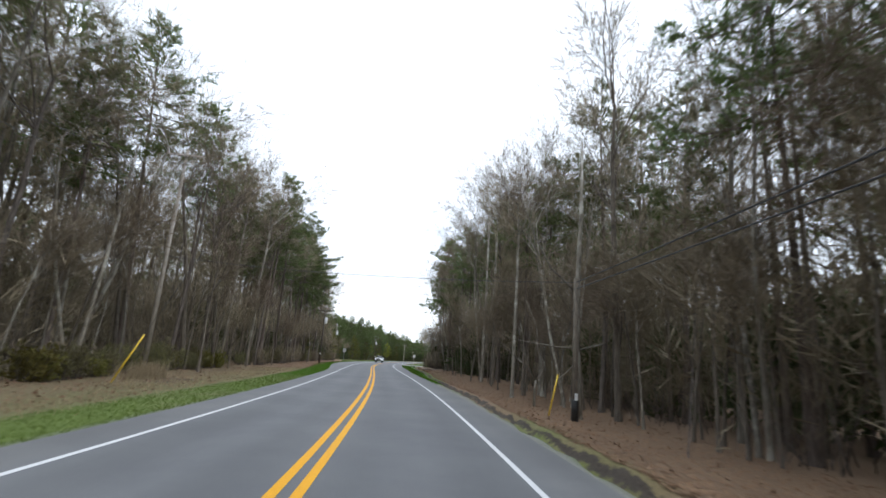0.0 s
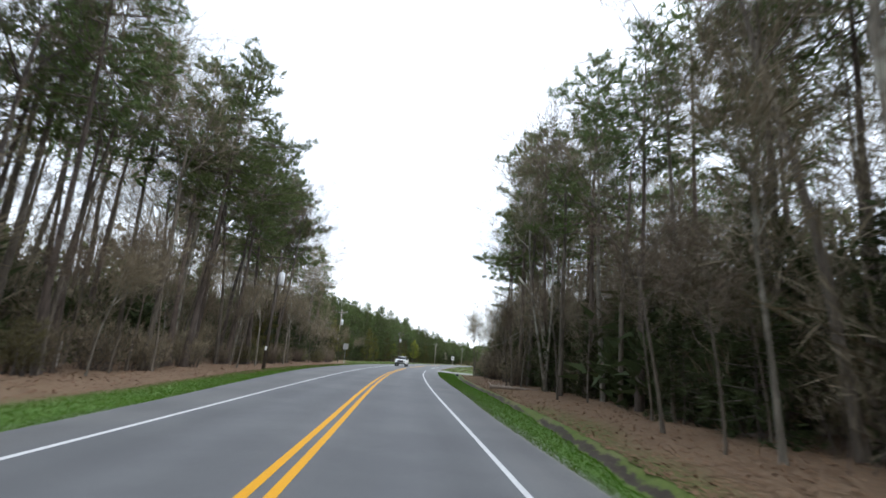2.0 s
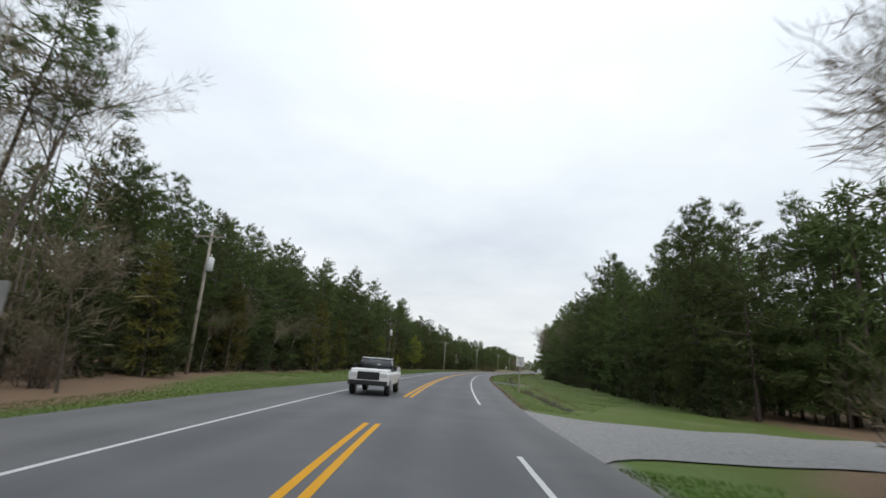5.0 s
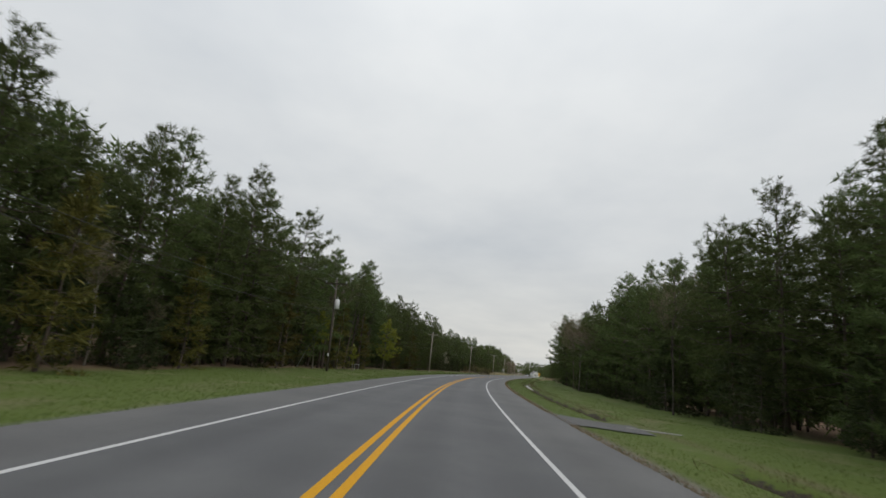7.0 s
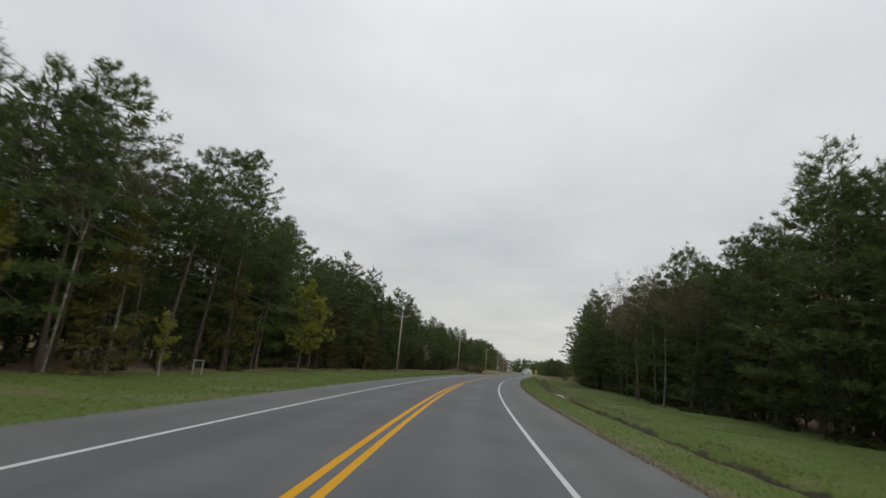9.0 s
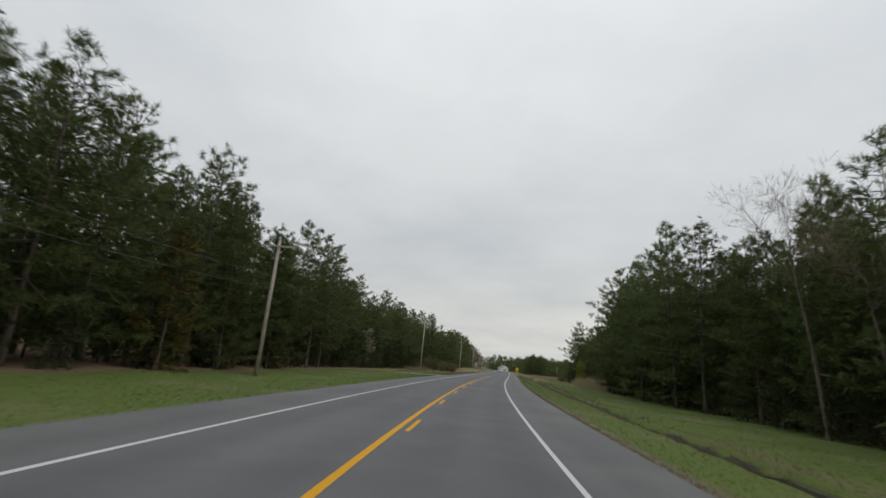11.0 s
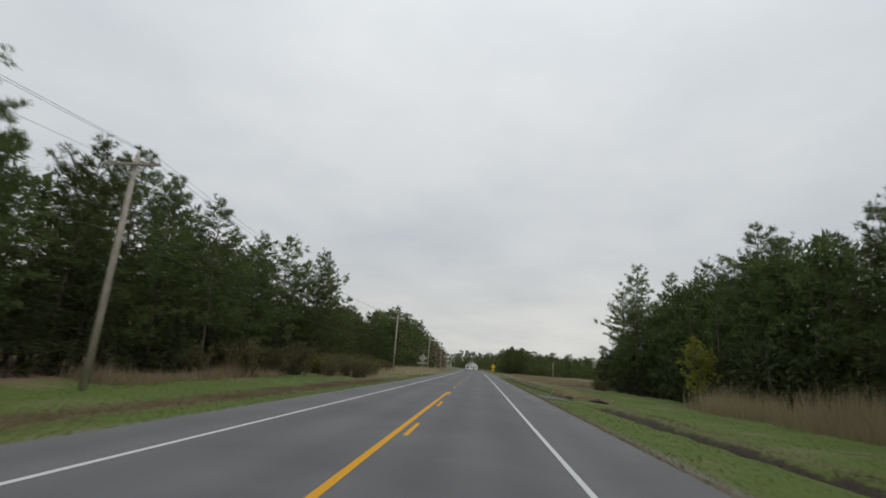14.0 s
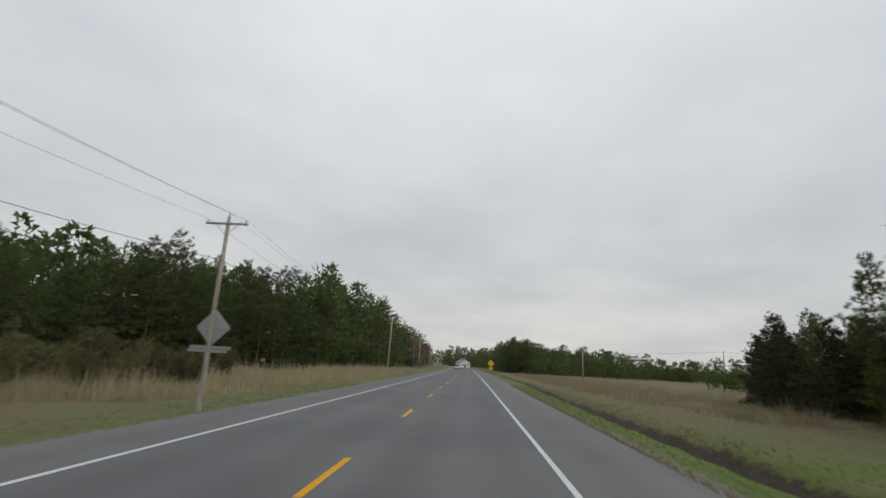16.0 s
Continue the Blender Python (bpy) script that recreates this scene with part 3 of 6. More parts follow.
marking(-200, 2000, -3.55, 0.112, MAT_WHITE, "solid white painted edge line")
marking(-200, 117.5, 3.52, 0.112, MAT_WHITE, "solid white painted edge line")
marking(130.5, 2000, 3.52, 0.112, MAT_WHITE, "solid white painted edge line")
for a, b_ in ((-200, 121), (132, 331)):
    marking(a, b_, -0.16, 0.15, MAT_YELLOW, "solid yellow painted centre line")
for a, b_ in ((-200, 121), (132, 231)):
    marking(a, b_, 0.16, 0.15, MAT_YELLOW, "solid yellow painted centre line")
for k in range(-12, 34):
    end = 349.4 + (9.45 if k > 0 else 9.03) * k
    tagged(ribbon("road_dash", along(end - 2.6, end, 1.3), 0.07 - 0.25 * float(ease(end, 326, 336)), 0.19 - 0.25 * float(ease(end, 326, 336)), 0.005, MAT_YELLOW),
           "short yellow painted centre dash", "road marking", "dashes of the centre line", "structure")

# ---------------------------------------------------------------- plants
def tri_tube(p, q, r0, r1, sides, V, F):
    """A tapered limb as triangles, appended to lists of arrays."""
    p, q = np.asarray(p, float), np.asarray(q, float)
    d = q - p
    d = d / (np.linalg.norm(d) + 1e-9)
    ref = np.array([1.0, 0, 0]) if abs(d[0]) < 0.8 else np.array([0, 1.0, 0])
    u = np.cross(d, ref)
    u /= np.linalg.norm(u)
    v = np.cross(d, u)
    a = 2 * np.pi * np.arange(sides) / sides
    ring = np.cos(a)[:, None] * u + np.sin(a)[:, None] * v
    base = sum(len(x) for x in V)
    V.append(np.concatenate([p + ring * r0, q + ring * r1]))
    k = np.arange(sides)
    n = (k + 1) % sides
    F.append(np.concatenate([np.stack([k, n, n + sides], 1), np.stack([k, n + sides, k + sides], 1)]) + base)


def tri_chain(pts, radii, sides, V, F):
    """A tapered limb through several points as one connected skin."""
    pts = np.asarray(pts, float)
    a = 2 * np.pi * np.arange(sides) / sides
    base = sum(len(x) for x in V)
    rings = []
    for k, p in enumerate(pts):
        d = pts[min(k + 1, len(pts) - 1)] - pts[max(k - 1, 0)]
        d = d / (np.linalg.norm(d) + 1e-9)
        u = np.cross(d, np.array([1.0, 0.13, 0]) if abs(d[0]) < 0.8 else np.array([0, 1.0, 0.1]))
        u /= np.linalg.norm(u)
        rings.append(p + (np.cos(a)[:, None] * u + np.sin(a)[:, None] * np.cross(d, u)) * radii[k])
    V.append(np.concatenate(rings))
    k = np.arange(sides)
    n = (k + 1) % sides
    for j in range(len(pts) - 1):
        o = base + j * sides
        F.append(np.concatenate([np.stack([k, n, n + sides], 1), np.stack([k, n + sides, k + sides], 1)]) + o)


def sprays(rng, centers, dirs, count, length, width, spread, up=0.15):
    """Clusters of slender triangles round points: needle tufts, leaf clumps or twigs."""
    n = len(centers)
    c = np.repeat(centers, count, 0)
    d = np.repeat(dirs, count, 0) + rng.normal(0, spread, (n * count, 3))
    d[:, 2] += up
    d /= np.linalg.norm(d, axis=1, keepdims=True) + 1e-9
    side = np.cross(d, rng.normal(0, 1, (n * count, 3)))
    side /= np.linalg.norm(side, axis=1, keepdims=True) + 1e-9
    ln = length * rng.uniform(0.6, 1.25, (n * count, 1))
    wd = width * rng.uniform(0.6, 1.3, (n * count, 1))
    start = c + rng.normal(0, length * 0.13, (n * count, 3))
    v = np.stack([start - side * wd * 0.35 + d * ln * 0.15, start + side * wd * 0.5 + d * ln * 0.55, start + d * ln], 1).reshape(-1, 3)
    f = np.arange(len(v)).reshape(-1, 3)
    return v, f


def clumps(rng, centers, dirs, count, radius, length, width):
    """Rounded tufts: short blades that point outwards from each centre, more of them above."""
    n = len(centers)
    off = rng.normal(0, 1, (n * count, 3))
    off /= np.linalg.norm(off, axis=1, keepdims=True) + 1e-9
    off *= rng.uniform(0.35, 1.0, (n * count, 1)) * radius * np.repeat(rng.uniform(0.7, 1.3, (n, 1)), count, 0)
    off[:, 2] *= 0.75
    c = np.repeat(centers, count, 0) + off
    d = off / radius + 0.35 * np.repeat(dirs, count, 0) + rng.normal(0, 0.45, (n * count, 3))
    d[:, 2] += 0.3
    d /= np.linalg.norm(d, axis=1, keepdims=True) + 1e-9
    side = np.cross(d, rng.normal(0, 1, (n * count, 3)))
    side /= np.linalg.norm(side, axis=1, keepdims=True) + 1e-9
    ln = length * rng.uniform(0.6, 1.3, (n * count, 1))
    wd = width * rng.uniform(0.6, 1.3, (n * count, 1))
    v = np.stack([c - side * wd * 0.5, c + side * wd * 0.5, c + d * ln], 1).reshape(-1, 3)
    return v, np.arange(len(v)).reshape(-1, 3)


def pile(V, F):
    return np.concatenate(V), np.concatenate(F)


def trunk_line(rng, height, lean, steps, r0, r1, sides, V, F, bend=0.35):
    pts = [np.array([0, 0, -0.25])]
    drift = rng.normal(0, lean, 2)
    off = np.zeros(2)
    for k in range(1, steps + 1):
        off = off + drift * height / steps + rng.normal(0, bend / steps, 2)
        pts.append(np.array([off[0], off[1], height * k / steps]))
    rr = r0 + (r1 - r0) * (np.arange(steps + 1) / steps) ** 0.85
    rr[0] *= 1.45
    tri_chain(pts, rr, sides, V, F)
    return np.array(pts), rr


def on_line(pts, z):
    return np.array([np.interp(z, pts[:, 2], pts[:, 0]), np.interp(z, pts[:, 2], pts[:, 1]), z])


def rosettes(rng, centers, axes, count, length, width):
    """Needle tufts: slender blades that fan out from each twig end, round its axis."""
    n = len(centers) * count
    c = np.repeat(centers, count, 0) + rng.normal(0, length * 0.16, (n, 3)) * [1, 1, 0.7]
    d = np.repeat(axes, count, 0) * 0.45 + rng.normal(0, 0.62, (n, 3))
    d[:, 2] += 0.16
    d /= np.linalg.norm(d, axis=1, keepdims=True) + 1e-9
    side = np.cross(d, rng.normal(0, 1, (n, 3)))
    side /= np.linalg.norm(side, axis=1, keepdims=True) + 1e-9
    ln = length * rng.uniform(0.65, 1.25, (n, 1))
    wd = width * rng.uniform(0.6, 1.3, (n, 1))
    v = np.stack([c - side * wd * 0.5, c + side * wd * 0.5, c + d * ln], 1).reshape(-1, 3)
    return v, np.arange(len(v)).reshape(-1, 3)


def pine(seed, height, clear, reach, whorls, per=4, dense=1.9, needles=14, length=0.40, width=0.046, taper=3.0, stout=0.0088):
    """A pine: straight trunk, whorls of spreading limbs, each a flat fan of twigs that end in needle tufts.
    clear: share of the trunk that is bare; dense: tufts to each metre of limb."""
    rng = np.random.default_rng(seed)
    V, F = [], []
    pts, _ = trunk_line(rng, height, 0.012, 6, stout * height, 0.014, 8, V, F)
    LV, LF = [], []
    C, A, HC, HD = [], [], [], []
    z0 = clear * height
    turn = rng.uniform(0, 6.28)
    for k in range(whorls):
        u = (k + rng.uniform(0.2, 0.8)) / whorls
        z = z0 + (height * 0.975 - z0) * u
        prof = (0.22 + 0.78 * (1 - u ** taper)) * (0.72 + 0.28 * math.sin(math.pi * min(1.0, u + 0.15)))
        for j in range(per):
            if rng.uniform() < 0.12:
                continue
            az = turn + 6.283 * (j + rng.uniform(-0.35, 0.35)) / per + 2.4 * k
            ln = reach * prof * rng.uniform(0.55, 1.18)
            el = -0.10 + 0.8 * u ** 1.8 + rng.normal(0, 0.12)
            out = np.array([math.cos(az), math.sin(az), 0.0])
            across = np.array([-math.sin(az), math.cos(az), 0.0])
            p = on_line(pts, z + rng.normal(0, 0.12))
            d = out * math.cos(el) + np.array([0, 0, math.sin(el)])
            mid = p + d * ln * 0.55 - np.array([0, 0, 0.05 * ln])
            q = p + d * ln + np.array([0, 0, 0.07 * ln])
            r = 0.010 + 0.011 * ln
            tri_chain([p, mid, q], [r, r * 0.6, 0.007], 3, LV, LF)
            for i in range(max(4, int(ln * dense * (2.0 + 1.3 * u)))):
                w = 1.0 - 0.72 * rng.uniform(0, 1) ** 1.35
                at = p + (mid - p) * (w / 0.55) if w < 0.55 else mid + (q - mid) * ((w - 0.55) / 0.45)
                sway = rng.uniform(-1, 1) * (0.16 + 0.46 * ln * (1.12 - w) ** 0.8 * min(1.0, w * 2))
                C.append(at + across * sway + np.array([0, 0, rng.normal(0.04, 0.10)]))
                A.append(d * 0.7 + across * math.copysign(0.5, sway) + np.array([0, 0, 0.35]))
            for i in range(2 if u < 0.86 else 0):
                w = rng.uniform(0.1, 0.55)
                HC.append(p + (q - p) * w + across * rng.normal(0, 0.12 * ln) - np.array([0, 0, 0.05 * ln]))
                HD.append(d)
    for j in range(5):
        C.append(on_line(pts, height * rng.uniform(0.93, 1.0)) + rng.normal(0, 0.16, 3))
        A.append(np.array([0, 0, 1.0]))
    if clear > 0.25:
        for k in range(11):
            z = rng.uniform(0.2, clear * 1.05) * height
            az = rng.uniform(0, 6.28)
            p = on_line(pts, z)
            tri_tube(p, p + np.array([math.cos(az), math.sin(az), rng.uniform(-0.3, 0.2)]) * rng.uniform(0.4, 1.9), 0.024, 0.006, 3, LV, LF)
    A = np.array(A)
    A /= np.linalg.norm(A, axis=1, keepdims=True)
    leaf = rosettes(rng, np.array(C), A, needles, length, width)
    heart = sprays(rng, np.array(HC), np.array(HD), 6, 0.9, 0.17, 0.5, 0.0)
    leaf = (np.concatenate([leaf[0], heart[0]]), np.concatenate([leaf[1], heart[1] + len(leaf[0])]))
    return pile(V, F), leaf, pile(LV, LF)


def bare_tree(seed, height, spread=0.34, forks=5, twigs=5, fork_at=0.32, leaves=0, twig_len=0.8, stems=1):
    """A leafless broadleaf: trunk, limbs, branches and fine twigs; optionally some young leaves."""
    rng = np.random.default_rng(seed)
    V, F = [], []
    LV, LF = [], []
    tips, tipd = [], []

    def grow(p, d, ln, r, level):
        n = 3 if level < 2 else 2
        q = p
        chain, rads = [p], [r]
        for k in range(n):
            d = d + rng.normal(0, (0.05, 0.14, 0.2)[level], 3) + np.array([0, 0, (0.12, 0.05, 0.05)[level]])
            d = d / np.linalg.norm(d)
            q2 = q + d * ln / n
            ra, rb = r * (1 - 0.45 * k / n), r * (1 - 0.45 * (k + 1) / n)
            chain.append(q2)
            rads.append(rb)
            if level >= 1:
                tips.append(q2)
                tipd.append(d)
            if level < 2 and (level > 0 or k >= 1):
                for j in range(2 if level else 3):
                    side = rng.normal(0, 1, 3)
                    side -= d * (side @ d)
                    side /= np.linalg.norm(side) + 1e-9
                    ang = rng.uniform(0.45, 1.0)
                    nd = d * math.cos(ang) + side * math.sin(ang)
                    nd[2] += 0.18
                    grow(q2, nd / np.linalg.norm(nd), ln * rng.uniform(0.42, 0.68), rb * rng.uniform(0.45, 0.62), level + 1)
            q = q2
        tri_chain(chain, rads, (7, 5, 3)[level], *((V, F) if level == 0 else (LV, LF)))
        return q

    for s in range(stems):
        base = np.array([rng.normal(0, 0.25), rng.normal(0, 0.25), 0]) if stems > 1 else np.zeros(3)
        d = np.array([rng.normal(0, 0.03), rng.normal(0, 0.03), 1.0]) + (rng.normal(0, 0.16, 3) * [1, 1, 0] if stems > 1 else 0)
        d /= np.linalg.norm(d)
        h0 = height * fork_at * rng.uniform(0.85, 1.15)
        r = 0.0076 * height * (0.75 if stems > 1 else 1)
        tri_chain([base - np.array([0, 0, 0.25]), base + d * 0.5, base + d * h0 * 0.5, base + d * (h0 + 0.05)], [r * 1.5, r * 1.04, r * 0.95, r * 0.86], 8, V, F)
        grow(base + d * h0, d, height * 0.42, r * 0.86, 0)
    tips, tipd = np.array(tips), np.array(tipd)
    tw = sprays(rng, tips, tipd, twigs, twig_len, 0.030, 0.65, 0.16)
    lf = None
    if leaves:
        pick = rng.choice(len(tips), min(len(tips), leaves), replace=False)
        lf = sprays(rng, tips[pick], tipd[pick], 20, 0.20, 0.13, 1.0, 0.1)
        lf = (lf[0] + np.repeat(rng.normal(0, 0.24, (len(lf[0]) // 3, 3)), 3, 0), lf[1])
    return pile(V, F), tw, lf, pile(LV, LF)


def bush(seed, height, radius, count, blade, width, base_r=0.3, up=0.9, each=5):
    """A shrub of upright stems and sprays."""
    rng = np.random.default_rng(seed)
    V, F = [], []
    C, D = [], []
    for k in range(count):
        az, tilt = rng.uniform(0, 6.28), abs(rng.normal(0, 0.42))
        d = np.array([math.cos(az) * math.sin(tilt), math.sin(az) * math.sin(tilt), math.cos(tilt)])
        p = np.array([rng.normal(0, base_r), rng.normal(0, base_r), -0.1])
        q = p + d * height * rng.uniform(0.55, 1.05)
        q[:2] = np.clip(q[:2], -radius * 1.2, radius * 1.2)
        tri_tube(p, q, 0.022, 0.006, 3, V, F)
        for w in np.linspace(0.3, 1.0, 6):
            C.append(p + (q - p) * w + rng.normal(0, 0.12 * height * 0.3, 3))
            D.append(d)
    leaf = sprays(rng, np.array(C) + rng.normal(0, blade * 0.3, (len(C), 3)), np.array(D), each, blade, width, 0.7, 0.25)
    return pile(V[:1], F[:1]), leaf, pile(V, F)


class Kind:
    """One grown plant: arrays of its wood and its foliage, and the thing made of them."""

    def __init__(self, name, label, category, wood, wood_mat, leaf, leaf_mat, crown="crown", extra=None, extra_mat=None, group="", limbs=None):
        self.wood, self.leaf, self.extra, self.limbs = wood, leaf, extra, limbs
        self.mats = [wood_mat, leaf_mat] + ([extra_mat] if extra is not None else [])
        self.head, self.crown_name, self.tags = None, crown, (name, label, category, group)

    def arrays(self):
        parts = [(0, self.wood), (1, self.leaf)] + ([(2, self.extra)] if self.extra is not None else []) + ([(0, self.limbs)] if self.limbs is not None else [])
        V, F, I, base = [], [], [], 0
        for k, (v, f) in parts:
            V.append(v)
            F.append(f + base)
            I.append(np.full(len(f), k))
            base += len(v)
        return np.concatenate(V), np.concatenate(F), np.concatenate(I)

    def put(self, m, scale, label=None):
        name, lab, cat, group = self.tags
        if self.head is None:
            e = thing(name, lab, cat, group)
            part("trunk", mesh_tris("trunk", *self.wood, [self.mats[0]]), None, e)
            cv, cf, ci = self.leaf[0], self.leaf[1], np.zeros(len(self.leaf[1]))
            if self.limbs is not None:
                cf, ci = np.concatenate([cf, self.limbs[1] + len(cv)]), np.concatenate([ci, np.ones(len(self.limbs[1]))])
                cv = np.concatenate([cv, self.limbs[0]])
            part(self.crown_name, mesh_tris(self.crown_name, cv, cf, [self.mats[1], self.mats[0]], ci), None, e)
            if self.extra is not None:
                part("foliage", mesh_tris("foliage", *self.extra, [self.mats[2]]), None, e)
            self.head = e
            e.matrix_basis = m @ Matrix.Diagonal((scale, scale, scale, 1))
            made = e
        else:
            made = copy_thing(self.head, m)
            made.scale = (scale, scale, scale)
        if label:
            tagged(made, label)
        return made


rnd = random.Random(7)
PINE_TALL = [Kind("pine_tree", "tall pine with bare trunk and high ragged crown", "tree", p[0], MAT_PINEBARK, p[1], MAT_NEEDLE, group="roadside pines", limbs=p[2])
             for p in (pine(11, 20, 0.50, 3.9, 13), pine(12, 20, 0.42, 4.2, 15), pine(13, 20, 0.58, 3.5, 11), pine(14, 20, 0.52, 3.2, 12))]
PINE_FULL = [Kind("pine_tree", "full green pine branching low at wood edge", "tree", p[0], MAT_PINEBARK, p[1], MAT_NEEDLE, group="roadside pines", limbs=p[2])
             for p in (pine(21, 16, 0.06, 4.4, 20), pine(22, 16, 0.10, 4.9, 19), pine(23, 16, 0.04, 4.0, 22), pine(24, 16, 0.18, 5.0, 17), pine(25, 16, 0.26, 4.4, 16, taper=4.0))]
PINE_YELLOW = [Kind("pine_tree", "young yellowish-green pine at the wood edge", "tree", p[0], MAT_PINEBARK, p[1], MAT_NEEDLE_DRY, group="roadside pines", limbs=p[2])
               for p in (pine(31, 9, 0.05, 2.3, 15, 4, 2.0, 13, 0.34, 0.042, 1.5),)]
CEDAR = [Kind("cedar_tree", "dark dense evergreen cedar at wood edge", "tree", p[0], MAT_DARKBARK, p[1], MAT_CEDAR, group="dark evergreens", limbs=p[2])
         for p in (pine(41, 8, 0.03, 2.4, 12, 5, 1.7, 12, 0.34, 0.055, 2.0), pine(42, 8, 0.03, 2.9, 12, 5, 1.5, 12, 0.36, 0.055, 2.8))]
BARE = []
for seed, stems, tw in ((51, 1, 26), (52, 1, 26), (53, 1, 26), (54, 2, 16), (55, 1, 26)):
    wood_, twig_, _, limb_ = bare_tree(seed, 18, twigs=tw, stems=stems, twig_len=1.25)
    BARE.append(Kind("bare_tree", "leafless grey-barked hardwood with fine twigs", "tree", wood_, (MAT_GREYBARK, MAT_STEMBARK, MAT_DARKBARK)[seed % 3], twig_, MAT_TWIG, "crown", group="leafless hardwoods", limbs=limb_))
STRAIGHT = []
for seed in (57, 59):
    wood_, twig_, _, limb_ = bare_tree(seed, 18, twigs=22, twig_len=1.2, fork_at=0.48)
    STRAIGHT.append(Kind("bare_tree", "straight pale hardwood with lichen on its bark", "tree", wood_, MAT_GREYBARK, twig_, MAT_TWIG, "crown", group="leafless hardwoods", limbs=limb_))
SAPLING = []
for seed in (61, 62, 63):
    wood_, twig_, _, limb_ = bare_tree(seed, 8, twigs=15, fork_at=0.2, twig_len=0.8)
    SAPLING.append(Kind("sapling", "thin leafless sapling in the undergrowth", "tree", wood_, MAT_GREYBARK if seed == 62 else MAT_STEMBARK, twig_, MAT_TWIG, "crown", group="saplings", limbs=limb_))
def leafing_tree(seed, height, reach, limbs):
    """A young tree leafing out: a short stem, limbs from low down, ragged tiers of small leaves."""
    rng = np.random.default_rng(seed)
    V, F, LV, LF, C, D = [], [], [], [], [], []
    pts, _ = trunk_line(rng, height * 0.95, 0.02, 5, 0.014 * height, 0.015, 7, V, F)
    for k in range(limbs):
        u = rng.uniform(0.08, 1.0)
        ln = reach * (1.05 - u) ** 0.75 * rng.uniform(0.45, 1.15) + 0.25
        az, el = rng.uniform(0, 6.28), rng.uniform(0.25, 0.9)
        d = np.array([math.cos(az) * math.cos(el), math.sin(az) * math.cos(el), math.sin(el)])
        p = on_line(pts, height * 0.95 * (0.06 + 0.92 * u))
        tri_tube(p, p + d * ln, 0.03, 0.006, 3, LV, LF)
        n = int(3 + 5 * ln)
        C.append(p + d * ln * rng.uniform(0.25, 1.05, (n, 1)) + rng.normal(0, 0.16, (n, 3)))
        D.append(np.tile(d, (n, 1)))
    C, D = np.concatenate(C), np.concatenate(D)
    tw = sprays(rng, C[::3], D[::3], 3, 0.5, 0.015, 0.6, 0.1)
    return pile(V, F), tw, sprays(rng, C, D, 12, 0.22, 0.13, 0.9, 0.05), pile(LV, LF)


wood_, twig_, leaf_, limb_ = leafing_tree(71, 6, 2.3, 46)
BUD = [Kind("budding_tree", "small tree with fresh yellow-green spring leaves", "tree", wood_, MAT_GREYBARK, twig_, MAT_TWIG, "crown", leaf_, MAT_BUD, "budding trees", limb_)]
wood_, twig_, leaf_, limb_ = leafing_tree(72, 6, 1.7, 22)
BUD.append(Kind("budding_tree", "slender tree with sparse pale spring leaves", "tree", wood_, MAT_GREYBARK, twig_, MAT_TWIG, "crown", leaf_, MAT_BUD, "budding trees", limb_))
wood_, twig_, leaf_, limb_ = leafing_tree(73, 6, 2.0, 30)
BLOSSOM = [Kind("blossom_tree", "small wild tree in pale white blossom", "tree", wood_, MAT_GREYBARK, twig_, MAT_TWIG, "crown", leaf_, MAT_BLOSSOM, "", limb_)]
SHRUB = [Kind("shrub", "brown leafless brush at the wood edge", "shrub", p[0], MAT_DARKBARK, p[1], MAT_TWIG, "crown", group="brown brush", limbs=p[2])
         for p in (bush(81, 2.6, 1.5, 42, 0.5, 0.035, each=7), bush(82, 2.2, 1.8, 46, 0.5, 0.035, each=7))]
SHRUB_GREEN = [Kind("shrub", "low olive-green bush at the wood edge", "shrub", p[0], MAT_DARKBARK, p[1], MAT_NEEDLE_DRY, "crown", group="green brush", limbs=p[2])
               for p in (bush(83, 1.6, 1.4, 40, 0.30, 0.16),)]

OLIVE = [Kind("shrub", "olive-brown brush in dry grass", "shrub", p[0], MAT_DARKBARK, p[1], MAT_OLIVE, "crown", group="olive brush", limbs=p[2])
         for p in (bush(84, 2.2, 1.6, 46, 0.30, 0.055, each=9), bush(85, 2.0, 1.8, 44, 0.30, 0.055, each=9))]


def stand(kinds, s, lat, height, native, label=None):
    k = rnd.choice(kinds)
    sc = height / native * rnd.uniform(0.9, 1.1)
    z = float(ground_z(s, lat))
    x, y = road_xy(s, lat)
    return k.put(pose(float(x), float(y), z - 0.02, rnd.uniform(-2, 2), rnd.uniform(-2, 2), rnd.uniform(0, 360)), sc, label)


def row(kinds, a, b, step, lat, jitter, height, native, vary=0.15):
    s = a
    while s < b:
        ss, la = s + rnd.uniform(-0.35, 0.35) * step, (lat(s) if callable(lat) else lat) + rnd.uniform(-jitter, jitter)
        if 8 < ss < 31 and -15.2 < la < 0:
            la = -15.2 - rnd.uniform(0, 1.2)
        if -14 < ss < 32 and 0 < la < 11.8:
            la = 11.8 + rnd.uniform(0, 1.4)
        stand(kinds, ss, la, height * rnd.uniform(1 - vary, 1 + vary), native)
        s += step


